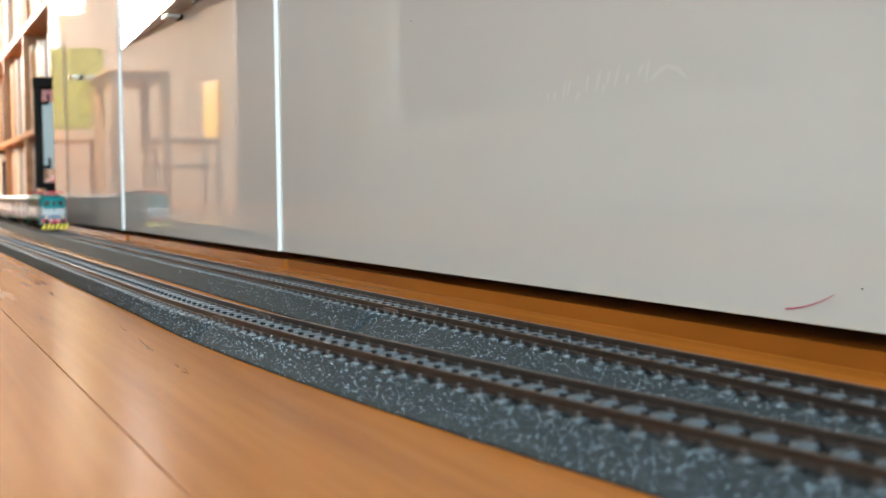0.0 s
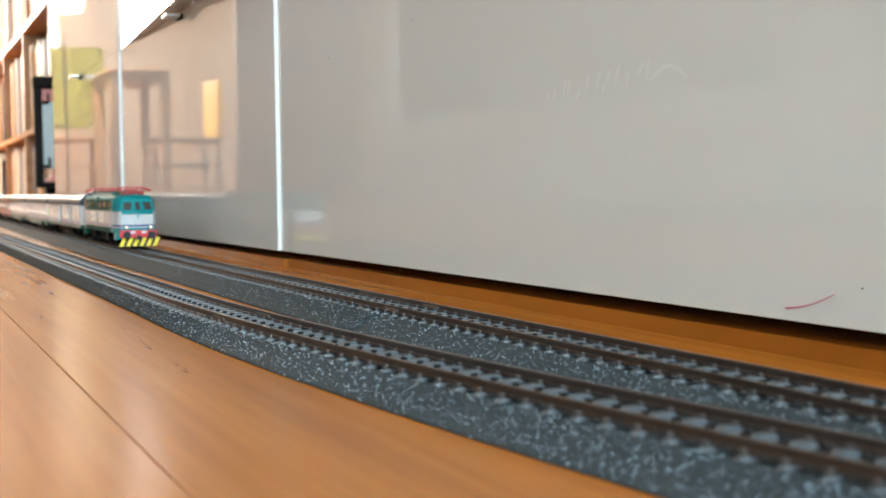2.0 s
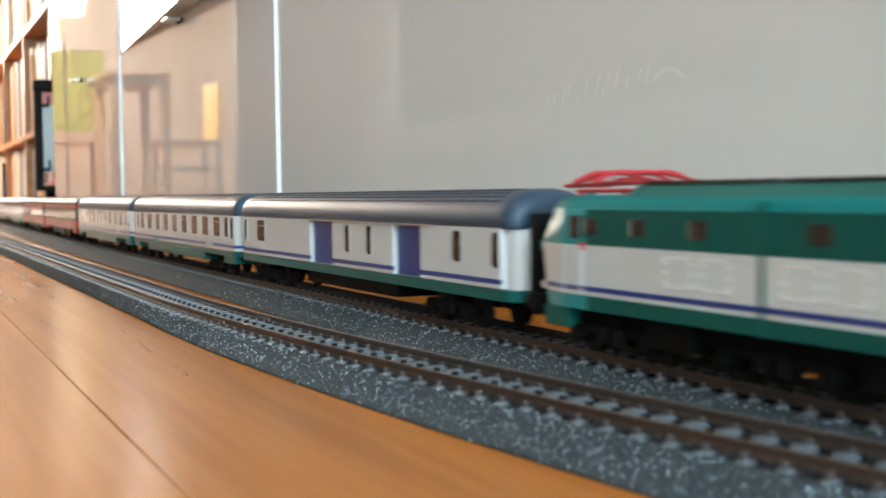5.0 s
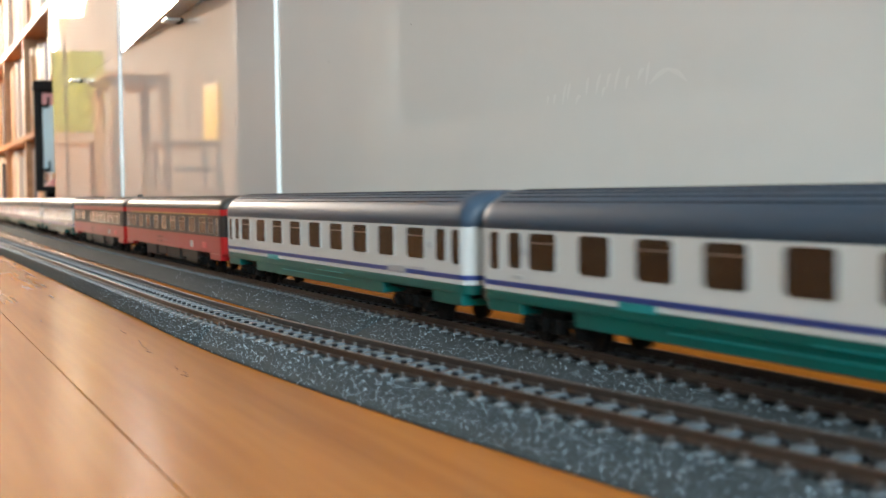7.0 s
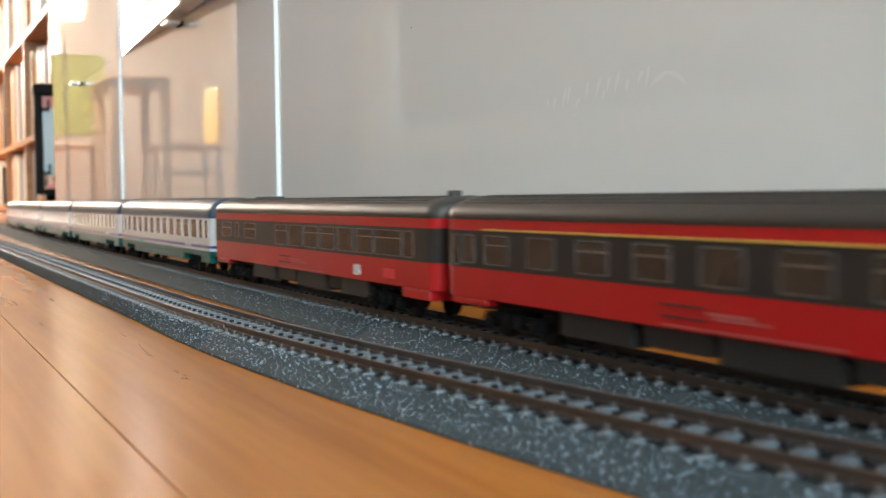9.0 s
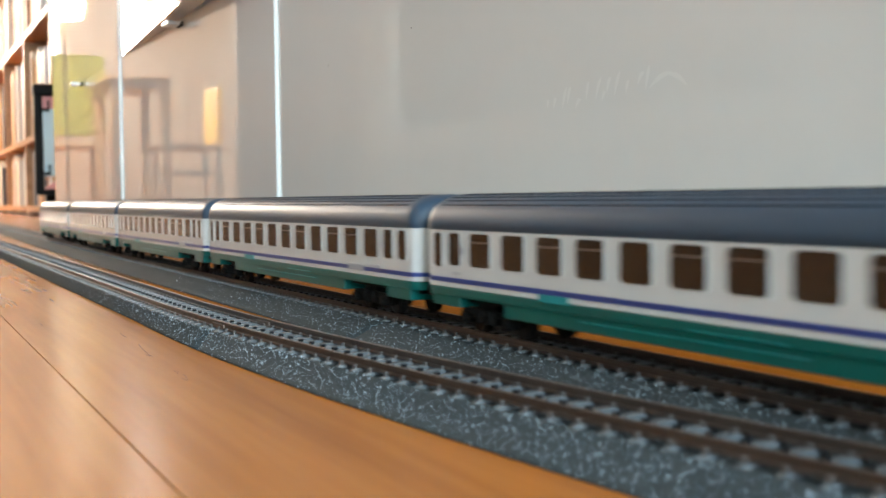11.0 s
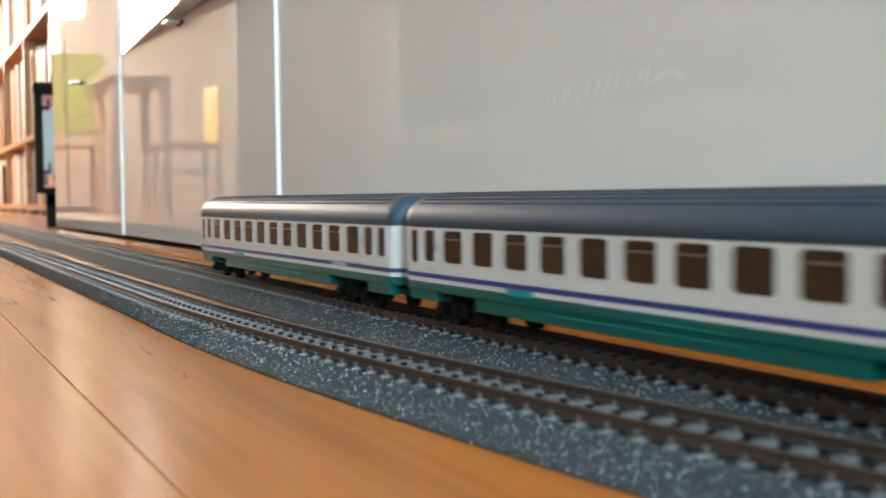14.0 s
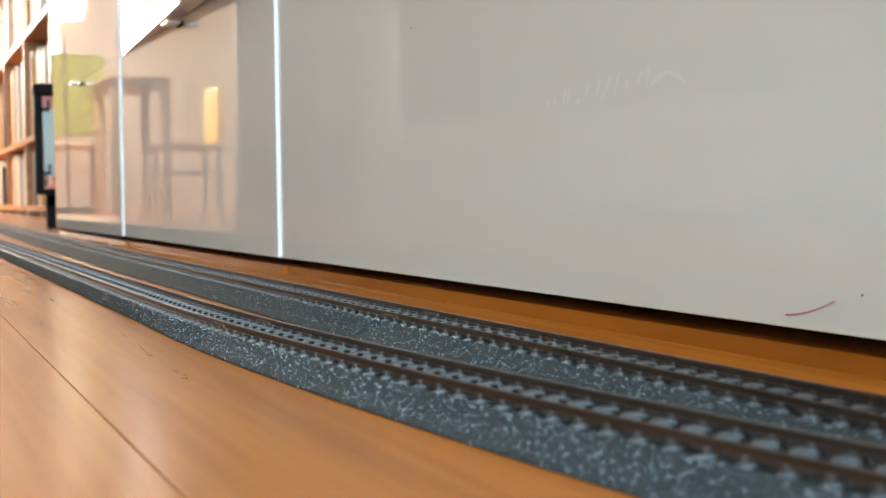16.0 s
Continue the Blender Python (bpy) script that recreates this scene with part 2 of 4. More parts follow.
window_unit("window_1", (X0 - 0.06, (WY0 + WY1) / 2, 0), (WY1 - WY0) / 2, WZ0, WZ1, -90)
window_unit("window_2", (X1 + 0.06, (EY0 + EY1) / 2, 0), (EY1 - EY0) / 2, EZ0, EZ1, 90)

# ---- sideboard: three units with gloss fronts, seen from the floor ----
DY = 0.2612


def drawer_handle(parent, x, z):
    bm = bmesh.new()
    box(bm, -0.012, 0.012, -0.0165, -0.0030, -0.0016, 0.0016, bevel=0.0012)
    h = part("handle", bm, M_STEEL, parent, "small flat brushed steel pull tab")
    for s in (-1, 1):
        part("neck", rod(bmesh.new(), (s * 0.006, 0.0, 0.0), (s * 0.006, -0.0035, 0.0), 0.0024, 12), M_BLACK, h)
    h.location = (x, 0, z)
    return h


def sideboard(x0, x1, proud, turn_top, handle_x):
    u = thing("sideboard", "low sideboard unit with glossy greige lacquered drawer fronts", "sideboard", "sideboard units along the wall", at=((x0 + x1) / 2, DY - proud, 0))
    h = (x1 - x0) / 2
    g = 0.0016
    top = 0.66
    part("carcass", boxes((-h + 0.001, h - 0.001, 0.0205, 0.43, 0.0135, top - 0.02)), M_EDGE, u)
    # added strip in floor colour: stands in for lit floor under the fronts
    part("plinth", boxes((-h + 0.001, h - 0.001, 0.0040, 0.0360, 0.0, 0.0064)), M_FLOOR, u, "low strip standing in for the lit floor under the fronts")
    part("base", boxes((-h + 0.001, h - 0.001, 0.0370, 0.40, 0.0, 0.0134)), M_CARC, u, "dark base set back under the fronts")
    part("worktop", boxes((-h, h, -0.004, 0.43, top - 0.0195, top), bevel=0.001), M_EDGE, u)
    for z0, z1, turn in ((0.0125, 0.2288, 0.0), (0.2291, 0.432, turn_top), (0.4353, 0.638, turn_top)):
        d = part("drawer_front", boxes((-h + g, h - g, 0.0, 0.0185, z0, z1)), [M_GLOSS], u, smooth=False)
        if turn:
            d.matrix_local = Matrix.Translation((-h, 0, z0)) @ pose(0, 0, 0, -turn[1], 0, turn[0]) @ Matrix.Translation((h, 0, -z0))
        for s in (-1, 1):
            e = part("edge_band", boxes((s * (h - g + 0.0003), s * (h - g), 0.0012, 0.0175, z0 + 0.001, z1 - 0.001)), M_EDGE, d, "white edge band")
        if z0 < 0.1:
            drawer_handle(d, handle_x - (x0 + x1) / 2, 0.2235)
    return u


sideboard(-0.8420, -0.2130, 0.0, 0, -0.46)
sideboard(-0.2110, 0.4200, 0.0, 0, 0.17)
sideboard(-1.4730, -0.8440, 0.0025, (-3.0, 0.0), -1.145)
sideboard(-2.1050, -1.4750, 0.0050, 0, -1.775)

# the felt-pen stroke on the front
bm = bmesh.new()
pts = []
for i in range(13):
    t = i / 12
    pts.append((-0.3003 + 0.0217 * t, DY - 0.0003, 0.0164 + 0.0015 * t + 0.0045 * t * t))
for a, b in zip(pts, pts[1:]):
    rod(bm, a, b, 0.00024 - 0.00001 * len(bm.verts) / 12, 6)
tagged(part("pen_stroke", bm, M_PEN), "thin magenta felt-pen stroke drawn on a drawer front", "pen mark")
SMEARS = [(-0.4530, 0.0940, 0.0016, 0.0030), (-0.4475, 0.0935, 0.0022, 0.0040)] + [(-0.4400 + 0.0060 * i + 0.0022 * math.sin(5.1 * i), 0.0930 + 0.0004 * i + 0.0016 * math.sin(2.3 * i), 0.0034 + 0.0012 * math.sin(3.7 * i), 0.0060 + 0.0030 * math.sin(1.9 * i + 1)) for i in range(11)]
SMEARS += [(-0.3760, 0.0960, 0.0140, 0.0045), (-0.3640, 0.1000, 0.0110, -0.0050)]
for x, z, dx, dz in SMEARS:
    bm = bmesh.new()
    rings = []
    for k in range(7):
        t = k / 6
        w = 0.00105 * math.sin(math.pi * (0.08 + 0.84 * t))
        nx, nz = -dz / math.hypot(dx, dz) * w, dx / math.hypot(dx, dz) * w
        c = (x + dx * t, z + dz * t + 0.0012 * math.sin(math.pi * t))
        rings.append([(c[0] - nx, DY - 0.00002, c[1] - nz), (c[0], DY - 0.00006, c[1]), (c[0] + nx, DY - 0.00002, c[1] + nz), (c[0], DY + 0.00004, c[1])])
    loft(bm, rings)
    tagged(part("smear", bm, M_SMEAR), "faint pale smear stroke on the glossy lacquer", "smear", "smears on the lacquer")
for x, z in ((-0.2672, 0.0250), (-0.735, 0.142), (-0.60, 0.148)):
    bm = bmesh.new()
    bmesh.ops.create_cone(bm, cap_ends=True, segments=10, radius1=0.0003, radius2=0.00026, depth=0.0003, matrix=Matrix.Translation((x, DY - 0.0002, z)) @ pose(0, 0, 0, 90))
    tagged(part("speck", bm, M_BLACK), "tiny dark speck on the lacquer", "speck", "specks on the lacquer")


# ---- tracks ----
def frame_at(f, x):
    d = 0.002
    t = Vector((1, (f(x + d) - f(x - d)) / (2 * d), 0)).normalized()
    return Vector((x, f(x), 0)), t, Vector((-t.y, t.x, 0))


def sweep(f, xs, prof, closed=True):
    """Rings of a cross-section (offset to the side, height) along a track."""
    rings = []
    for x in xs:
        c, t, n = frame_at(f, x)
        rings.append([c + n * a + Vector((0, 0, b)) for a, b in prof])
    return rings


def steps(a, b, d):
    n = max(1, round((b - a) / d))
    return [a + (b - a) * i / n for i in range(n + 1)]


RAILP = [(-0.0013, -0.0025), (0.0013, -0.0025), (0.0013, -0.0021), (0.0004, -0.0019), (0.0004, -0.0009), (0.00055, -0.0006),
         (0.00055, -0.0001), (0.0004, 0.0), (-0.0004, 0.0), (-0.00055, -0.0001), (-0.00055, -0.0006), (-0.0004, -0.0009), (-0.0004, -0.0019), (-0.0013, -0.0021)]
GAUGE = 0.0165 + 0.0010


def sleeper_mesh():
    bm = bmesh.new()
    # slab between the rails and a tapered lug outside each rail
    loft(bm, [[(-w, y, -0.0024), (w, y, -0.0024), (w * 0.85, y, h), (-w * 0.85, y, h)] for y, w, h in
              ((-0.0124, 0.0006, -0.0012), (-0.0106, 0.0013, -0.0006), (-0.0076, 0.0018, 0.0), (0.0076, 0.0018, 0.0), (0.0106, 0.0013, -0.0006), (0.0124, 0.0006, -0.0012))])
    for s in (-1, 1):
        y = s * GAUGE / 2
        box(bm, -0.0006, 0.0006, y + s * 0.0014 - 0.0005, y + s * 0.0014 + 0.0005, -0.0004, 0.0007, mi=1)
        box(bm, -0.0007, 0.0007, y - s * 0.0012 - 0.0005, y - s * 0.0012 + 0.0005, 0.0, 0.0008, mi=1)
    # contact stud in the middle
    box(bm, -0.0006, 0.0006, -0.0002, 0.0012, -0.0004, 0.0009, mi=2)
    me = bpy.data.meshes.new("sleeper")
    bmesh.ops.recalc_face_normals(bm, faces=bm.faces)
    bm.to_mesh(me)
    bm.free()
    me.materials.append(M_SLEEP)
    me.materials.append(M_CLIP)
    me.materials.append(M_STUD)
    return me


def near_half(x):
    return float(np.interp(x, (-0.55, -0.42, -0.30, -0.18, 0.0), (0.0146, 0.0180, 0.0203, 0.0225, 0.0240)))


SLEEPER = sleeper_mesh()
PITCH_S = 0.0091


def build_track(f, label, joint_x, half, seed, xb):
    """half(x): the bed's half width at the floor."""
    rnd = random.Random(seed)
    tr = thing("railway_track", label, "model railway track", "model railway tracks on the floor")
    xa = -5.2
    for s in (-1, 1):
        rail = [[(a + s * GAUGE / 2, b + ZR) for a, b in RAILP]]
        bm = loft(bmesh.new(), sweep(f, steps(xa, -1.0, 0.05)[:-1] + steps(-1.0, xb, 0.012), rail[0]))
        for fc in bm.faces:
            if fc.calc_center_median().z > ZR - 0.00006:
                fc.material_index = 1
        part("rail", bm, [M_RAIL, M_RAILTOP], tr)
        bm = bmesh.new()
        c, t, n = frame_at(f, joint_x)
        m = Matrix.Translation(c + n * (s * GAUGE / 2) + Vector((0, 0, ZR - 0.0017))) @ Matrix.Rotation(math.atan2(t.y, t.x), 4, 'Z')
        box(bm, -0.007, 0.007, -0.0011, 0.0011, -0.0006, 0.0007, bevel=0.0002)
        bmesh.ops.transform(bm, matrix=m, verts=bm.verts)
        part("rail_joiner", bm, M_RAILTOP, tr, "metal rail joiner")
    # bed: fine granular length near by, smoother older length beyond the joint
    top = ZR - 0.0036
    sh = 0.0122
    for (a, b, step, mt, rough_h, nm, lb) in ((joint_x, xb, 0.0013, M_BED, 0.00013, "ballast_bed", "grainy blue-grey moulded ballast bed"),
                                              (xa, joint_x - 0.0001, 0.012, M_BEDSMOOTH, 0.0001, "ballast_bed", "smooth dark grey ballast bed")):
        rings = []
        for x in steps(a, min(b, 0.0), step) + (steps(0.0, b, 0.02)[1:] if b > 0 else []):
            hw = half(x)
            prof = []
            for i in range(12):
                k = i / 11
                prof.append((-hw + (hw - sh) * k, 0.0006 + (top - 0.0006) * k ** 0.92))
            for i in range(1, 12):
                prof.append((-sh + 2 * sh * i / 12, top - 0.0003))
            for i in range(12):
                k = 1 - i / 11
                prof.append((hw - (hw - sh) * k, 0.0006 + (top - 0.0006) * k ** 0.92))
            prof += [(hw, 0.0), (-hw, 0.0)]
            rings += sweep(f, [x], prof)
        for ring in rings:
            for p in ring[:-2]:
                p.z += rnd.uniform(-1, 1) * rough_h
                p.y += rnd.uniform(-1, 1) * rough_h
        part(nm, loft(bmesh.new(), rings), mt, tr, lb, smooth=True)
    # loose-looking grains stuck to the near length
    verts, faces = [], []
    for i in range(8500):
        x = -0.80 + 0.73 * math.sqrt(rnd.random())
        side = rnd.random()
        c, t, n = frame_at(f, x)
        wide = half(x)
        if side < 0.8:
            k = rnd.random()
            a, z = -wide + (wide - sh) * k, 0.0004 + top * k ** 0.92
        else:
            a, z = rnd.uniform(-sh, sh), top - 0.0004
        p = c + n * a + Vector((0, 0, z + 0.0001))
        r = rnd.uniform(0.00010, 0.00024)
        o = len(verts)
        verts += [p + Vector((r, 0, 0)), p + Vector((0, r, 0)), p + Vector((-r, 0, 0)), p + Vector((0, -r, 0)), p + Vector((0, 0, r * rnd.uniform(0.7, 1.3))), p - Vector((0, 0, r))]
        for i0, i1 in ((0, 1), (1, 2), (2, 3), (3, 0)):
            faces += [(o + i0, o + i1, o + 4), (o + i1, o + i0, o + 5)]
    me = bpy.data.meshes.new("gravel")
    me.from_pydata(verts, [], faces)
    for p in me.polygons:
        p.use_smooth = True
    me.materials.append(M_BEAD)
    g = new("gravel", me)
    g.parent = tr
    tagged(g, "glinting grains of the ballast bed", kind="stuff")
    # glints of light on the plastic bed, put in as tiny pale flecks
    verts, faces = [], []
    for i in range(4000):
        x = -0.80 + 0.73 * rnd.random() ** 0.42
        c, t, n = frame_at(f, x)
        k = rnd.random()
        hw = half(x)
        p = c + n * (-hw + (hw - sh) * k) + Vector((0, 0, 0.0005 + top * k ** 0.92))
        r = rnd.uniform(0.00005, 0.00013) + (0.00012 if rnd.random() < 0.18 else 0.0)
        o = len(verts)
        verts += [p + Vector((r, 0, 0)), p + Vector((0, r, 0)), p + Vector((-r, 0, 0)), p + Vector((0, -r, 0)), p + Vector((0, 0, r)), p - Vector((0, 0, r))]
        for i0, i1 in ((0, 1), (1, 2), (2, 3), (3, 0)):
            faces += [(o + i0, o + i1, o + 4), (o + i1, o + i0, o + 5)]
    me = bpy.data.meshes.new("bed_glints")
    me.from_pydata(verts, [], faces)
    for p in me.polygons:
        p.use_smooth = True
    me.materials.append(M_GLINT)
    g = new("bed_glints", me)
    g.parent = tr
    tagged(g, "pale flecks painted as glints of light on the ballast bed", kind="stuff")
    # sleepers: single pieces near by, one joined mesh far off
    n = int((xb + 5.1) / PITCH_S)
    far_v, far_f = [], []
    base_v = [v.co.copy() for v in SLEEPER.vertices]
    base_f = [tuple(p.vertices) for p in SLEEPER.polygons]
    base_m = [p.material_index for p in SLEEPER.polygons]
    far_m = []
    for i in range(n):
        x = xb - 0.05 - i * PITCH_S
        c, t, nn = frame_at(f, x)
        m = Matrix.Translation(c + Vector((0, 0, ZR - 0.00252))) @ Matrix.Rotation(math.atan2(t.y, t.x), 4, 'Z')
        if -1.9 < x < 0.1:
            ob = new("sleeper", SLEEPER)
            ob.parent = tr
            ob.matrix_local = m
        else:
            o = len(far_v)
            far_v += [m @ v for v in base_v]
            far_f += [tuple(o + k for k in fc) for fc in base_f]
            far_m += base_m
    me = bpy.data.meshes.new("far_sleepers")
    me.from_pydata(far_v, [], far_f)
    me.materials.append(M_SLEEP)
    me.materials.append(M_CLIP)
    me.materials.append(M_STUD)
    me.polygons.foreach_set("material_index", far_m)
    fs = new("far_sleepers", me)
    fs.parent = tr
    tagged(fs, kind="stuff")
    return tr


build_track(far_y, "model railway track on grey ballast bed beside the sideboard", -0.432, lambda x: 0.0262, 3, 3.5)
build_track(near_y, "model railway track on grey ballast bed bending towards the other track", -0.437, near_half, 5, 0.18)


# ---- rolling stock; each stands on the rails with its centre at the origin ----
def wheelset(bogie, x, r=0.0053):
    for s in (-1, 1):
        bm = bmesh.new()
        y = s * 0.0078
        rod(bm, (x, y - 0.0012, r), (x, y + 0.0012, r), r, 20)
        rod(bm, (x, y - s * 0.0012, r), (x, y - s * 0.0018, r), r + 0.0006, 20)
        rod(bm, (x, y, r), (x, y + s * 0.0018, r), 0.0018, 10)
        part("wheel", bm, M_WHEEL, bogie)


def bogie(parent, x, span=0.0285, big=False):
    r = 0.0053
    h = span / 2
    bm = bmesh.new()
    for s in (-1, 1):
        y = s * 0.0128
        box(bm, x - h - 0.003, x + h + 0.003, y - 0.0010, y + 0.0010, 0.0062, 0.0082, bevel=0.0003)
        box(bm, x - 0.006, x + 0.006, y - 0.0013, y + 0.0013, 0.0038, 0.0066, bevel=0.0003)
        for k in (-1, 1):
            box(bm, x + k * h - 0.0024, x + k * h + 0.0024, y - 0.0016, y + 0.0016, 0.0034, 0.0075, bevel=0.0004)
            rod(bm, (x + k * h, y + s * 0.0014, r), (x + k * h, y + s * 0.0026, r), 0.0017, 10)
            for kk in (-1, 1):
                rod(bm, (x + k * h + kk * 0.0036, y, 0.0046), (x + k * h + kk * 0.0036, y, 0.0074), 0.0011, 8)
            rod(bm, (x + k * 0.0035, y + s * 0.0012, 0.0042), (x + k * 0.0035, y + s * 0.0012, 0.0085), 0.0014, 8)
        rod(bm, (x - 0.009, y + s * 0.0018, 0.0085), (x - 0.002, y + s * 0.0018, 0.0040), 0.0005, 6)
    box(bm, x - 0.004, x + 0.004, -0.0125, 0.0125, 0.0060, 0.0100)
    b = part("bogie", bm, M_UNDER, parent, "black bogie")
    for k in (-1, 0, 1) if big else (-1, 1):
        wheelset(b, x + k * h, r if not big else 0.0066)
    return b


def roof_rings(L, w, z0, z1, drop=0.010):
    """Curved roof with ends that fall away."""
    rings = []
    half = L / 2
    xs = [0, 0.0006, 0.0016, 0.003, 0.005, 0.0075]
    xs = [-half + a for a in xs] + [half - a for a in reversed(xs)]
    for x in xs:
        e = min(1.0, (half - abs(x)) / 0.0075)
        k = math.sqrt(max(0.0, 1 - (1 - e) ** 2)) * 0.38 + 0.62
        d = max(0.0, 0.0045 - (half - abs(x)))
        we = w - 0.0045 + math.sqrt(0.0045 ** 2 - d * d)
        ring = []
        for i in range(21):
            a = math.pi * i / 20
            c, s = math.cos(a), math.sin(a)
            y = we * (abs(c) ** 0.72) * (1 if c >= 0 else -1)
            z = z0 + (z1 - z0) * (s ** 0.80) * k
            ring.append((x, y, z))
        ring.append((x, -we * 0.96, z0 - 0.0006))
        ring.append((x, we * 0.96, z0 - 0.0006))
        rings.append(ring)
    return rings


def each(name, rows, material, parent, label="", bevel=0.0):
    """One part for each box."""
    for row in rows:
        part(name, boxes(row, bevel=bevel), material, parent, label)


def coach_windows(parent, rows, z0, z1, w, glass, frame=True, rim=None):
    """rows: centre along the side, half width. Both sides; a glazed recess with rounded corners and a slim frame."""
    for s in (-1, 1):
        for i, (x, hw) in enumerate(rows):
            a = z0 if hw > 0.0032 else z0 - 0.0008
            y = s * w
            bm = bmesh.new()
            loft(bm, [[(x + sx * (hw - c0) + dx, y + s * d, z) for sx, c0, dx, z in
                       ((-1, 0.0, 0, a + 0.0012), (-1, 0.0012, 0, a), (1, 0.0012, 0, a), (1, 0.0, 0, a + 0.0012),
                        (1, 0.0, 0, z1 - 0.0012), (1, 0.0012, 0, z1), (-1, 0.0012, 0, z1), (-1, 0.0, 0, z1 - 0.0012))] for d in (-0.0004, 0.00012)])
            p = part("window", bm, glass, parent)
            if frame:
                fb = bmesh.new()
                t = 0.00022
                d0, d1 = sorted((y - s * 0.0002, y + s * 0.00022))
                box(fb, x - hw - t, x - hw, d0, d1, a, z1)
                box(fb, x + hw, x + hw + t, d0, d1, a, z1)
                box(fb, x - hw, x + hw, d0, d1, a - t, a)
                box(fb, x - hw, x + hw, d0, d1, z1, z1 + t)
                if hw > 0.0045 and i % 3 != 1:
                    part("bar", boxes((x - hw, x + hw, *sorted((y, y + s * 0.00028)), z1 - 0.0030, z1 - 0.0027)), M_BAR, p)
                part("frame", fb, rim or M_WFRAME, p)


MAIN_W = [(-0.1500 + 0.0415 + 0.0216 * i, 0.0072) for i in range(11)]
FIRST_W = [(-0.1500 + 0.0396 + 0.0274 * i, 0.0079) for i in range(9)]
END_W = [(-0.1395, 0.0032), (-0.1268, 0.0044), (0.1250, 0.0044), (0.1385, 0.0038)]
END_FIRST = [(-0.1395, 0.0032), (-0.1268, 0.0040), (0.1300, 0.0042), (0.1418, 0.0032)]


def shell_band(L, w, z0, z1, inset=0.0):
    bm = bmesh.new()
    h = L / 2
    r = 0.0045
    out = []
    for cx, cy, a0 in ((h - r, w - r, 0), (-h + r, w - r, 90), (-h + r, -w + r, 180), (h - r, -w + r, 270)):
        for i in range(5):
            a = radians(a0 + 22.5 * i)
            out.append((cx + r * math.cos(a), cy + r * math.sin(a)))
    loft(bm, [[(x, y, z) for x, y in out] for z in (z0, z1)])
    return bm


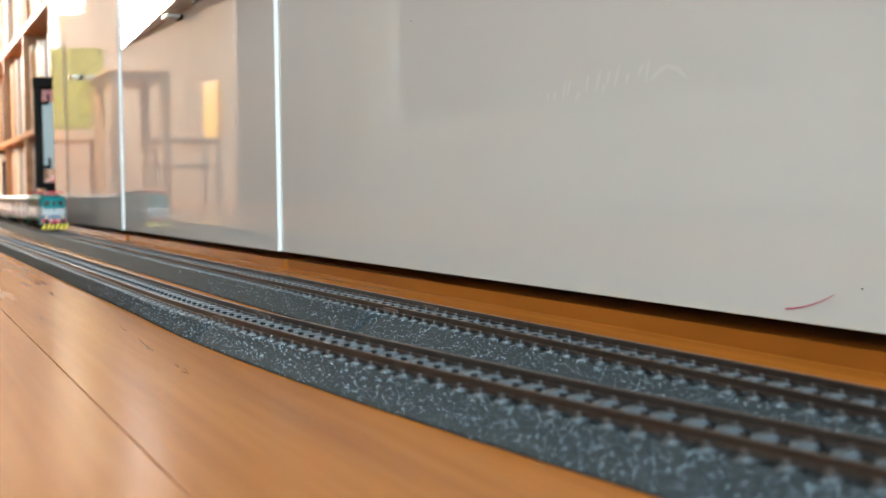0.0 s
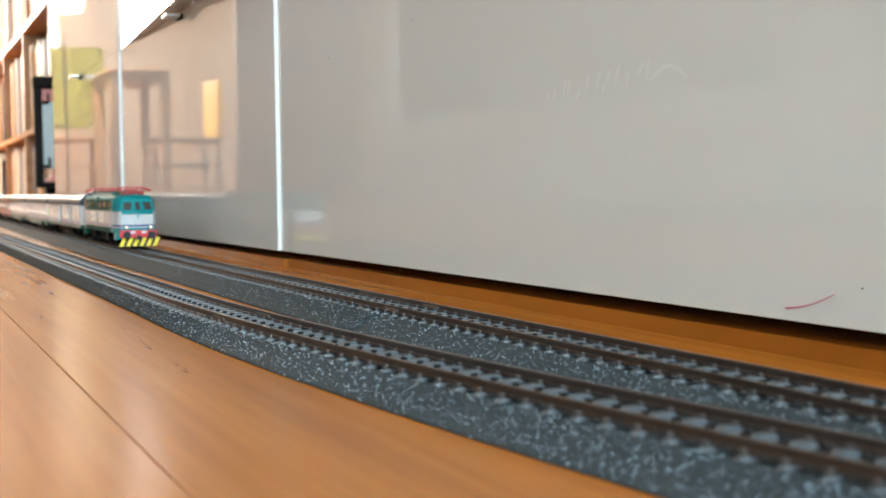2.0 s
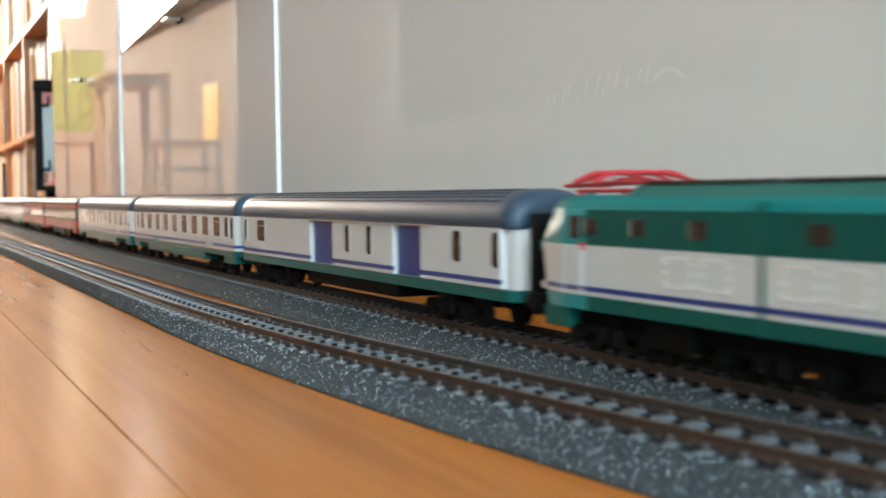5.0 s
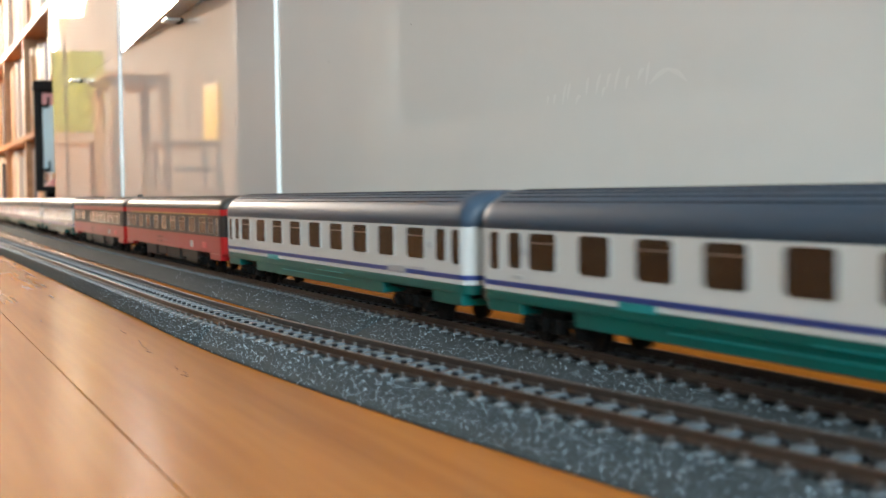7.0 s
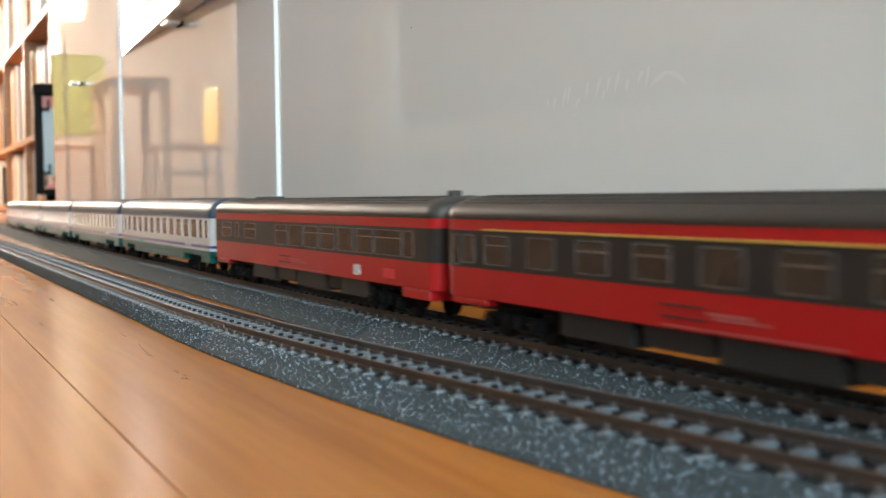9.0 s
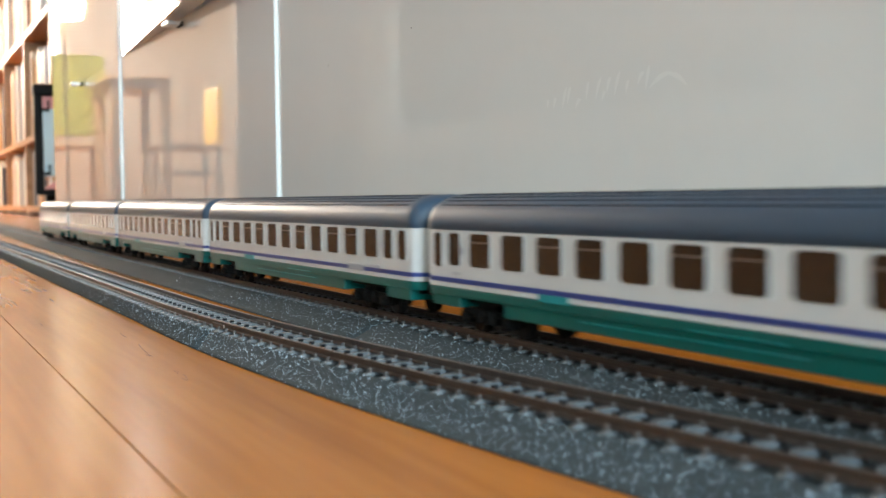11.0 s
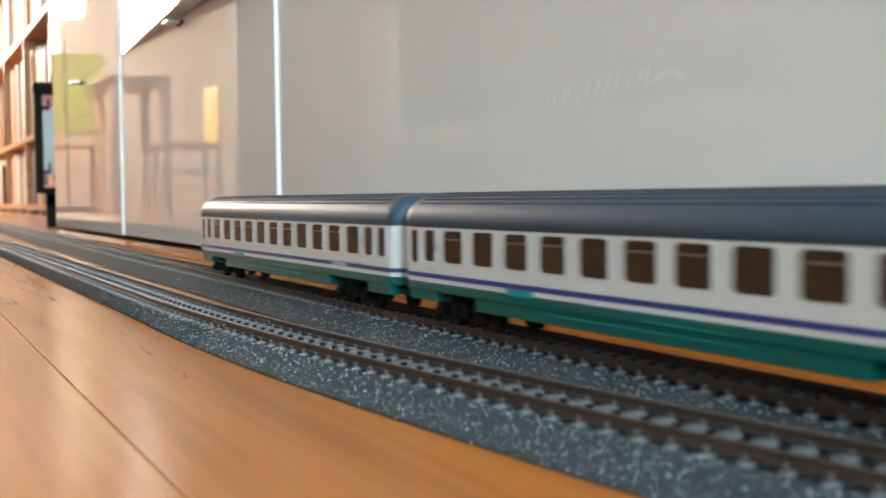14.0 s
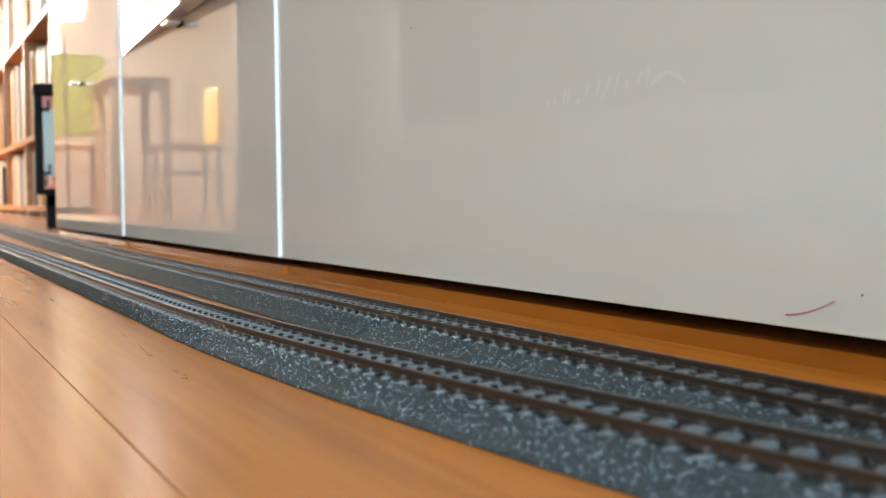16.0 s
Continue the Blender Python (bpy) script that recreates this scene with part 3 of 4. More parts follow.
def coach(kind, label):
    c = thing("railway_coach", label, "model coach", "coaches of the model train")
    L, w = 0.300, 0.0162
    red = kind in ("first", "diner")
    body_m, skirt_m, roof_m = (M_RED, M_RED, M_ROOFRED) if red else (M_WHITE, M_GREEN, M_ROOFGREY)
    zt, top = (0.0378, 0.0454) if red else (0.0342, 0.0462)
    part("roof", loft(bmesh.new(), roof_rings(L, w + 0.0002, zt, top)), roof_m, c, smooth=True)
    for s in (-1, 1):
        for y in (0.0050, 0.0076, 0.0100, 0.0121, 0.0138):
            z = zt + (top - zt) * (1 - (y / (w + 0.0002)) ** (1 / 0.72 * 2)) ** 0.40
            part("roof_rib", boxes((-L / 2 + 0.010, L / 2 - 0.010, s * y - 0.00014, s * y + 0.00014, z - 0.0006, z + 0.0002)), M_BLACK if red else M_RIB, c)
    if red:
        part("body", shell_band(L, w, 0.0122, zt), M_RED, c)
        part("window_band", shell_band(L + 0.0003, w + 0.00015, 0.0220, 0.0341), M_BAND, c, "dark grey window band")
        if kind == "first":
            part("yellow_line", boxes((-L / 2 + 0.027, L / 2 - 0.033, -w - 0.0004, w + 0.0004, 0.0342, 0.0347)), M_YEL, c, "yellow first-class line")
            coach_windows(c, [(-0.1138 + 0.0273 * i, 0.0078) for i in range(9)] + [(-0.1325, 0.0040), (-0.1415, 0.0024), (0.1250, 0.0060), (0.1393, 0.0030)], 0.0236, 0.0325, w + 0.0001, M_WINDARK, rim=M_DIMFRAME)
        else:
            coach_windows(c, [(-0.123, 0.0095), (-0.1025, 0.0040), (-0.0775, 0.0100)], 0.0250, 0.0325, w + 0.0001, M_WINDARK, rim=M_DIMFRAME)
            coach_windows(c, [(-0.024 + 0.0216 * i, 0.0090) for i in range(6)] + [(0.108, 0.0128), (0.1275, 0.0045)], 0.0234, 0.0327, w + 0.0001, M_WINDARK, rim=M_DIMFRAME)
            each("roof_vent", [(0.131, 0.135, -0.002, 0.002, 0.0447, 0.0474), (-0.105, -0.085, -0.005, 0.005, 0.0447, 0.0464)], roof_m, c, bevel=0.0004)
        part("floor_pan", boxes((-0.144, 0.144, -0.0120, 0.0120, 0.0098, 0.0121)), M_UNDER, c)
        each("underframe_box", [(-0.080, -0.044, -0.0138, 0.0138, 0.0048, 0.0121), (-0.040, -0.012, -0.0134, 0.0134, 0.0060, 0.0121),
                                (-0.009, 0.030, -0.0138, 0.0138, 0.0046, 0.0121), (0.033, 0.046, -0.0130, 0.0130, 0.0064, 0.0121),
                                (0.049, 0.080, -0.0138, 0.0138, 0.0050, 0.0121)], M_BLACK, c, bevel=0.0004)
        part("end_skirt", boxes((0.121, 0.1455, -w, w, 0.0084, 0.0121), bevel=0.0006), M_RED, c)
        part("end_skirt", boxes((-0.1455, -0.121, -w, w, 0.0098, 0.0121), bevel=0.0006), M_RED, c)
        for s in (-1, 1):
            part("emblem", boxes((0.0720, 0.0785, s * (w + 0.0003), s * w, 0.0141, 0.0182)), M_WHITE, c, "small white emblem panel")
            part("emblem_bar", boxes((0.0728, 0.0777, s * (w + 0.0005), s * (w + 0.0002), 0.0156, 0.0162)), M_MARK, c)
            part("grille", boxes((0.1033, 0.1134, s * (w + 0.0003), s * w, 0.0146, 0.0182)), M_BEAM, c)
            each("lettering", [(-0.010, 0.006, s * (w + 0.00025), s * w, 0.0166, 0.0172), (-0.008, 0.012, s * (w + 0.00025), s * w, 0.0157, 0.0161)], M_LETTER, c, "dull pale lettering too small to read")
            part("sill_line", boxes((-0.028, 0.035, s * (w + 0.00025), s * w, 0.0128, 0.0131)), M_LETTER, c)
            each("grille", [(-0.028, -0.011, s * (w + 0.00025), s * w, 0.0178, 0.0183), (-0.028, -0.011, s * (w + 0.00025), s * w, 0.0149, 0.0154)], M_BLACK, c)
    elif kind == "van":
        part("body", shell_band(L, w - 0.0021, 0.0148, zt), M_WHITE, c)
        for s in (-1, 1):
            for x0, x1 in ((-0.1440, -0.037), (-0.008, 0.058), (0.083, 0.1440)):
                part("side_panel", boxes((x0, x1, s * w, s * (w - 0.0026), 0.0149, zt), bevel=0.0003), M_WHITE, c)
                part("blue_line", boxes((x0, x1, s * (w + 0.0002), s * (w - 0.0005), 0.0164, 0.0180)), M_BLUE, c)
            for x0, x1 in ((-0.0365, -0.0085), (0.0585, 0.0825)):
                part("sliding_door", boxes((x0, x1, s * (w - 0.0018), s * (w - 0.0024), 0.0150, 0.0338), bevel=0.0003), M_BLUE, c, "blue recessed loading door")
            part("door_rail", boxes((-0.045, 0.095, s * (w + 0.0006), s * (w - 0.001), 0.0336, 0.0342)), M_WFRAME, c)
        coach_windows(c, [(-0.112, 0.0068), (0.010, 0.0030), (0.034, 0.0030), (0.1130, 0.0034), (0.1405, 0.0026), (-0.1390, 0.0026)], 0.0222, 0.0326, w, M_BROWN, rim=M_WHITE)
        part("skirt", shell_band(L - 0.001, w, 0.0112, 0.01475), M_GREEN, c)
        part("underframe_box", boxes((-0.050, 0.055, -0.0130, 0.0130, 0.0058, 0.0111)), M_UNDER, c)
    else:
        part("body", shell_band(L, w, 0.0148, zt), M_WHITE, c)
        part("blue_line", shell_band(L + 0.0003, w + 0.00018, 0.0164, 0.0180), M_BLUE, c)
        coach_windows(c, FIRST_W + END_FIRST if kind == "grand" else MAIN_W + END_W, 0.0222, 0.0331, w, M_BROWN, rim=M_WHITE)
        sk = boxes((-0.1435, 0.1435, -w, w, 0.0118, 0.01475), (-0.094, 0.076, -w + 0.0006, w - 0.0006, 0.0072, 0.0118),
                   (0.122, 0.1450, -w + 0.0004, w - 0.0004, 0.0076, 0.0118), (-0.1450, -0.124, -w + 0.0004, w - 0.0004, 0.0082, 0.0118), bevel=0.0005)
        part("skirt", sk, M_GREEN, c)
        part("end_sill", shell_band(L - 0.001, w - 0.0002, 0.0116, 0.01470), M_GREEN, c)
        for s in (-1, 1):
            each("lettering", [(0.083, 0.100, s * (w + 0.0003), s * w, 0.0165, 0.0188), (0.104, 0.118, s * (w + 0.0003), s * w, 0.0184, 0.0192), (-0.128, -0.122, s * (w + 0.0003), s * w, 0.0190, 0.0202)], M_MARK, c, "grey lettering too small to read")
            ex = 0.1190 if kind == "grand" else 0.1160
            each("emblem", [(ex, ex + 0.0042, s * (w + 0.0003), s * w, 0.0262, 0.0285), (-0.1222, -0.1194, s * (w + 0.0003), s * w, 0.0262, 0.0285)], M_MARK, c, "small grey-blue pictogram panel")
            part("teal_panel", boxes((-0.071, -0.055, s * (w + 0.0004), s * w, 0.0142, 0.0164)), M_TEAL, c, "teal panel below the stripe")
            each("skirt_line", [(0.000, 0.034, s * (w + 0.0002), s * w, 0.0124, 0.0127), (-0.050, 0.040, s * (w - 0.0003), s * (w - 0.001), 0.0099, 0.0102)], M_TEAL, c)
        each("underframe_box", [(-0.104, -0.097, -0.010, 0.010, 0.0052, 0.0112), (-0.09, 0.07, -0.006, 0.006, 0.0070, 0.0079)], M_UNDER, c)
        part("floor_pan", boxes((-0.147, 0.147, -0.0125, 0.0125, 0.0100, 0.0117)), M_UNDER, c)
    for x in (-0.1085, 0.1005):
        bogie(c, x)
    for s in (-1, 1):
        g = bmesh.new()
        for k in range(3):
            x = s * (L / 2 + 0.0002 + 0.0011 * k)
            box(g, min(x, x + s * 0.0009), max(x, x + s * 0.0009), -0.0092, 0.0092, 0.0120, 0.0385, bevel=0.0003)
        part("gangway", g, M_RUBBER, c, "black rubber gangway bellows")
        b = bmesh.new()
        rod(b, (s * L / 2, 0, 0.0085), (s * (L / 2 + 0.0045), 0, 0.0085), 0.0014, 8)
        box(b, min(s * 0.140, s * 0.1538), max(s * 0.140, s * 0.1538), -0.002, 0.002, 0.0066, 0.0084)
        part("coupling", b, M_BLACK, c)
        for k in (-1, 1):
            bb = bmesh.new()
            rod(bb, (s * L / 2, k * 0.0100, 0.0122), (s * (L / 2 + 0.0030), k * 0.0100, 0.0122), 0.0011, 8)
            rod(bb, (s * (L / 2 + 0.0030), k * 0.0100, 0.0122), (s * (L / 2 + 0.0036), k * 0.0100, 0.0122), 0.0026, 12)
            part("buffer", bb, M_BLACK, c)
            e = part("end_door_rail", boxes((min(s * (L / 2), s * (L / 2 + 0.0006)), max(s * (L / 2), s * (L / 2 + 0.0006)), k * 0.0068 - 0.0003, k * 0.0068 + 0.0003, 0.015, 0.033)), M_WFRAME, c)
    return c


def loco():
    c = thing("electric_locomotive", "teal and white model electric locomotive with red pantographs", "model locomotive", "vehicles of the model train")
    H, w = 0.1035, 0.0172

    def outline(z, grow=0.0):
        # nose leans forward to the belt and back above it
        if z < 0.0305:
            nose = H - 0.0030 + 0.0030 * (z - 0.0128) / 0.0177
        else:
            nose = H - 0.0062 * (z - 0.0305) / 0.0115
        tip = 0.0128 - (0.0008 if z > 0.036 else 0.0)
        g = grow
        ww = w if z < 0.0365 else w - 0.0010 * (z - 0.0365) / 0.005
        quarter = [(nose + g, 0.0032), (nose + g - 0.0026, tip), (nose - 0.0062, tip + 0.0022 + g * 0.7), (0.0830, ww + g)]
        right = quarter + [(-x, y) for x, y in reversed(quarter)]
        pts = right + [(x, -y) for x, y in reversed(right)]
        return [(x, y, z) for x, y in pts]

    part("lower_body", loft(bmesh.new(), [outline(z) for z in (0.0128, 0.0168)]), M_TEAL, c)
    part("white_body", loft(bmesh.new(), [outline(z) for z in (0.0168, 0.0240, 0.0305)]), M_WHITE, c, "white middle band of the body")
    part("blue_line", loft(bmesh.new(), [outline(z, 0.0002) for z in (0.0180, 0.0194)]), M_BLUE, c)
    part("upper_body", loft(bmesh.new(), [outline(z) for z in (0.0305, 0.0365, 0.0405)]), M_TEAL, c)
    for s in (-1, 1):
        for x0, x1 in ((-0.0705, -0.0010), (0.0010, 0.0705)):
            part("machine_room_side", boxes((x0, x1, s * (w + 0.00012), s * (w - 0.0022), 0.0306, 0.0402)), M_DKGREEN, c, "dark green machine room panel")
            part("lower_side", boxes((x0, x1, s * (w + 0.00012), s * (w - 0.0022), 0.0129, 0.0167)), M_DKGREEN, c)
    # roof: cab ends rounded, raised deck between
    rr = []
    for z, k, n in ((0.0405, 1.0, 0.0), (0.0420, 0.965, 0.0012), (0.0432, 0.89, 0.0030), (0.0438, 0.78, 0.0055)):
        rr.append([(x - math.copysign(n, x), y * k, z) for x, y, _ in outline(0.0405)])
    part("cab_roof", loft(bmesh.new(), rr), M_CABROOF, c, smooth=False)
    dk = []
    for x, k in ((-0.060, 0.7), (-0.054, 1.0), (0.054, 1.0), (0.060, 0.7)):
        dk.append([(x, -0.0150, 0.0420), (x, 0.0150, 0.0420), (x, 0.0100 * k + 0.002, 0.0420 + 0.0046 * k), (x, -0.0100 * k - 0.002, 0.0420 + 0.0046 * k)])
    part("roof_deck", loft(bmesh.new(), dk), M_LOCOROOF, c, "grey-green raised roof deck with sloping sides")
    each("roof_walkway", [(-0.050, -0.003, -0.0125, -0.0085, 0.0466, 0.0475), (0.003, 0.050, -0.0125, -0.0085, 0.0466, 0.0475),
                          (-0.050, -0.003, 0.0085, 0.0125, 0.0466, 0.0475), (0.003, 0.050, 0.0085, 0.0125, 0.0466, 0.0475)], M_BLACK, c)
    part("articulation_seam", boxes((-0.0009, 0.0009, -w - 0.0002, w + 0.0002, 0.0126, 0.0425)), M_GREEN, c, "dark joint between the two body halves")
    for s in (-1, 1):
        # side windows, grilles, doors
        for x in (-0.068, -0.046, -0.022, 0.018, 0.042, 0.066):
            ob = part("side_window", boxes((x - 0.0034, x + 0.0034, s * (w + 0.0004), s * (w - 0.001), 0.0332, 0.0380), bevel=0.0005), M_WINDARK, c)
            part("frame", boxes((x - 0.0041, x + 0.0041, s * (w + 0.00025), s * (w - 0.0005), 0.0326, 0.0386)), M_DKGREEN, ob)
        for x in (-0.030, -0.016, 0.012, 0.026):
            g = bmesh.new()
            for k in range(2):
                for q in range(3):
                    box(g, x - 0.005, x + 0.005, *sorted((s * (w + 0.0002), s * w)), 0.0214 + 0.0072 * k + 0.0001 * q, 0.0217 + 0.0072 * k)
            for k in (-1, 1):
                for q in range(3):
                    box(g, x + k * 0.005 - 0.0002, x + k * 0.005 + 0.0002, *sorted((s * (w + 0.0002), s * w)), 0.0217 + 0.0026 * q, 0.0231 + 0.0026 * q)
            part("grille", g, M_EDGE, c)
        for e in (-1, 1):
            d = part("cab_door", boxes((e * 0.0765 - 0.0038, e * 0.0765 + 0.0038, s * (w + 0.0002), s * (w - 0.001), 0.0172, 0.0300)), M_WHITE, c)
            part("door_window", boxes((e * 0.0765 - 0.0026, e * 0.0765 + 0.0026, s * (w + 0.0003), s * (w - 0.001), 0.0322, 0.0385), bevel=0.0004), M_WINDARK, c)
            hr = bmesh.new()
            for k in (-1, 1):
                rod(hr, (e * 0.0765 + k * 0.0045, s * (w + 0.0010), 0.0180), (e * 0.0765 + k * 0.0045, s * (w + 0.0010), 0.0300), 0.00025, 6)
                for zz in (0.0180, 0.0300):
                    rod(hr, (e * 0.0765 + k * 0.0045, s * (w + 0.0010), zz), (e * 0.0765 + k * 0.0045, s * w, zz), 0.00025, 6)
            part("handrail", hr, M_MARK, c)
            part("step_box", boxes((e * 0.088 - 0.006, e * 0.088 + 0.006, s * 0.0166, s * 0.0120, 0.0070, 0.0127), bevel=0.0006), M_TEAL if e > 0 else M_DKGREEN, c)
        part("speed_plate", boxes((-0.086 + 0.012, -0.086 + 0.015, s * (w + 0.0003), s * w, 0.0292, 0.0312)), M_BEAM, c, "small red plate")
    for e in (-1, 1):
        # windscreen panes follow the lean of the upper front
        lean = math.degrees(math.atan2(0.0062, 0.0115))
        for y0, y1, nm, yaw in ((-0.0032, 0.0032, "windscreen", -1), (-0.0018, 0.0018, "centre_window", 0), (-0.0032, 0.0032, "windscreen", 1)):
            ob = part(nm, boxes((-0.0003, 0.00035, y0, y1, -0.0036, 0.0036), bevel=0.0003), M_GLASSY, c)
            ob.matrix_local = pose(e * (H - 0.0020 - (0.0012 if yaw else 0.0)), yaw * 0.0080, 0.0348, 0, -e * lean, e * yaw * 15.5)
            fr = bmesh.new()
            for a, b, z0, z1 in ((y0 - 0.0005, y0, -0.0041, 0.0041), (y1, y1 + 0.0005, -0.0041, 0.0041), (y0, y1, -0.0041, -0.0036), (y0, y1, 0.0036, 0.0041)):
                box(fr, -0.0004, 0.0006, a, b, z0, z1)
            part("frame", fr, M_TEAL, ob)
        for yaw in (-1, 0, 1):
            hw = 0.0032 if yaw == 0 else 0.0049
            fb = part("front_belt", boxes((-0.0012, 0.0004, -hw, hw, -0.0010, 0.0016)), M_TEAL, c)
            fb.matrix_local = pose(e * (H - 0.0004 - (0.0013 if yaw else 0.0)), yaw * 0.0080, 0.0290, 0, 0, e * yaw * 15.5)
        part("visor", boxes((e * (H - 0.0088) - 0.0009, e * (H - 0.0088) + 0.0009, -0.0110, 0.0110, 0.0408, 0.0416)), M_TEAL, c)
        hz = bmesh.new()
        rod(hz, (e * (H - 0.010), 0, 0.0440), (e * (H - 0.0045), 0, 0.0440), 0.0008, 14)
        part("roof_lamp", hz, M_TEAL, c)
        part("emblem", boxes((e * (H + 0.0002) - 0.0003, e * (H + 0.0002) + 0.0003, -0.0006, 0.0006, 0.0252, 0.0272)), M_TEAL, c, "small teal emblem on the nose")
        part("handrail", rod(bmesh.new(), (e * (H + 0.0008), -0.004, 0.0309), (e * (H + 0.0008), 0.004, 0.0309), 0.0003, 6), M_TEAL, c)
        for s in (-1, 1):
            lb = bmesh.new()
            rod(lb, (e * (H - 0.004), s * 0.0098, 0.0175), (e * (H + 0.0012), s * 0.0098, 0.0175), 0.0014, 14)
            la = part("headlamp", lb, M_WHITE, c)
            part("lens", rod(bmesh.new(), (e * (H + 0.0012), s * 0.0098, 0.0175), (e * (H + 0.0016), s * 0.0098, 0.0175), 0.0010, 12), M_LAMP if e > 0 else M_GLASSY, la, "lit warm headlamp lens")
            bb = bmesh.new()
            rod(bb, (e * (H - 0.001), s * 0.0100, 0.0112), (e * (H + 0.0040), s * 0.0100, 0.0112), 0.0014, 10)
            rod(bb, (e * (H + 0.0040), s * 0.0100, 0.0112), (e * (H + 0.0048), s * 0.0100, 0.0112), 0.0031, 18)
            part("buffer", bb, M_BLACK, c)
            part("marking", boxes((e * (H + 0.0006), e * (H + 0.0010), s * 0.0045 - 0.0020, s * 0.0045 + 0.0020, 0.0125, 0.0143)), M_WHITE, c, "white plate with a number too small to read")
        part("buffer_beam", boxes((e * (H - 0.004), e * (H + 0.0005), -0.0148, 0.0148, 0.0090, 0.0150), bevel=0.0004), M_BEAM if e > 0 else M_UNDER, c, "red buffer beam" if e > 0 else "")
        hk = boxes((e * (H + 0.0005), e * (H + 0.0045), -0.0013, 0.0013, 0.0070, 0.0110))
        part("coupling_hook", hk, M_BLACK, c)
        # snow plough with slanted stripes
        if e < 0:
            continue
        pl = thing_free("snow_plough", c)
        y, sl = -0.0158, 0.0036
        for i in range(11):
            ww = 0.0032 if i % 2 == 0 else 0.0022
            bm = bmesh.new()
            loft(bm, [[(H - 0.001 + q, y + 0.0001, 0.0018), (H - 0.001 + q, y + ww - 0.0001, 0.0018),
                       (H - 0.003 + q, y + ww - 0.0001 + sl, 0.0088), (H - 0.003 + q, y + 0.0001 + sl, 0.0088)] for q in (0.0, 0.0014)])
            part("plough_stripe", bm, M_PLOWY if i % 2 == 0 else M_BLACK, pl, "yellow stripe" if i % 2 == 0 else "black stripe")
            y += ww
    # pantographs, folded
    for px in (-0.073, 0.072):
        pg = bmesh.new()
        for s in (-1, 1):
            rod(pg, (px - 0.017, s * 0.0075, 0.0452), (px + 0.017, s * 0.0075, 0.0452), 0.0006, 6)
            rod(pg, (px - 0.024, s * 0.0060, 0.0468), (px - 0.004, s * 0.0070, 0.0500), 0.0005, 6)
            rod(pg, (px + 0.024, s * 0.0060, 0.0468), (px + 0.004, s * 0.0070, 0.0500), 0.0005, 6)
            rod(pg, (px - 0.024, s * 0.0060, 0.0468), (px + 0.012, s * 0.0040, 0.0478), 0.0005, 6)
            rod(pg, (px + 0.024, s * 0.0060, 0.0468), (px - 0.012, s * 0.0040, 0.0478), 0.0005, 6)
            for k in (-1, 1):
                rod(pg, (px + k * 0.015, s * 0.0075, 0.0430), (px + k * 0.015, s * 0.0075, 0.0452), 0.0010, 8)
        for x, z, hw in ((px - 0.024, 0.0468, 0.0075), (px + 0.024, 0.0468, 0.0075), (px - 0.017, 0.0452, 0.0075), (px + 0.017, 0.0452, 0.0075), (px, 0.0482, 0.006)):
            rod(pg, (x, -hw, z), (x, hw, z), 0.0006, 6)
        for x in (px - 0.0045, px + 0.0045):
            pr = None
            for i in range(13):
                y = -0.0165 + 0.033 * i / 12
                q = (x, y, 0.0502 - 0.0026 * max(0.0, abs(y) - 0.010) / 0.0065)
                if pr:
                    rod(pg, pr, q, 0.0007, 6)
                pr = q
        part("pantograph", pg, M_PANTO, c, "folded red pantograph")
        part("insulator_frame", boxes((px - 0.018, px + 0.018, -0.0090, 0.0090, 0.0432, 0.0440)), M_TEAL, c)
    for x in (-0.064, 0.0, 0.064):
        bogie(c, x, 0.033)
    each("underframe_box", [(-0.098, 0.098, -0.0115, 0.0115, 0.0075, 0.0127), (-0.046, -0.028, -0.015, 0.015, 0.0050, 0.0126), (0.028, 0.046, -0.015, 0.015, 0.0050, 0.0126)], M_UNDER, c)
    return c


def thing_free(name, parent):
    """A part that only gathers its own pieces: a slim carrier bar."""
    return part(name, boxes((-0.0005, 0.0005, -0.012, 0.012, 0.0085, 0.0088)), M_BLACK, parent, "yellow and black striped snow plough")


LOCO = loco()
W_LABEL = "white and green model passenger coach with slate-grey roof"
VAN = coach("van", "white model baggage van with blue sliding doors and grey roof")
PLAIN = coach("plain", W_LABEL)
FIRST = coach("first", "red model first-class coach with dark window band and yellow line")
DINER = coach("diner", "red model dining coach with dark window band")
GRAND = coach("grand", "white and green model first-class coach with slate-grey roof")
RAKE = [VAN, GRAND, copy_thing(GRAND, Matrix()), FIRST, DINER, PLAIN] + [copy_thing(PLAIN, Matrix()) for _ in range(4)]


# ---- far end of the room and what the lacquer mirrors ----
def bookshelf():
    s = thing("bookshelf", "long low-footed pine bookshelf packed with books along the wall", "bookshelf", at=(-5.45, 0.50, 0))
    h = 1.30
    for x in (-h, -h / 3, h / 3, h - 0.02):
        part("side_panel", boxes((x, x + 0.02, 0.0, 0.215, 0.02, 1.75)), M_SHELF, s)
    part("back_panel", boxes((-h, h, 0.2155, 0.2195, 0.02, 1.75)), M_SHELF, s)
    for x0, x1 in ((-h + 0.0205, -h / 3 - 0.0005), (-h / 3 + 0.0205, h / 3 - 0.0005), (h / 3 + 0.0205, h - 0.0205)):
        for z in (0.02, 0.285, 0.69, 1.05, 1.40, 1.73):
            part("shelf", boxes((x0, x1, -0.004, 0.215, z, z + 0.02)), M_SHELF, s)
    for x in (-1.28, -0.9, -0.45, -0.42, 0.0, 0.40, 0.85, 1.24):
        part("foot", boxes((x, x + 0.04, 0.005, 0.045, 0.0, 0.0198)), M_EDGE, s)


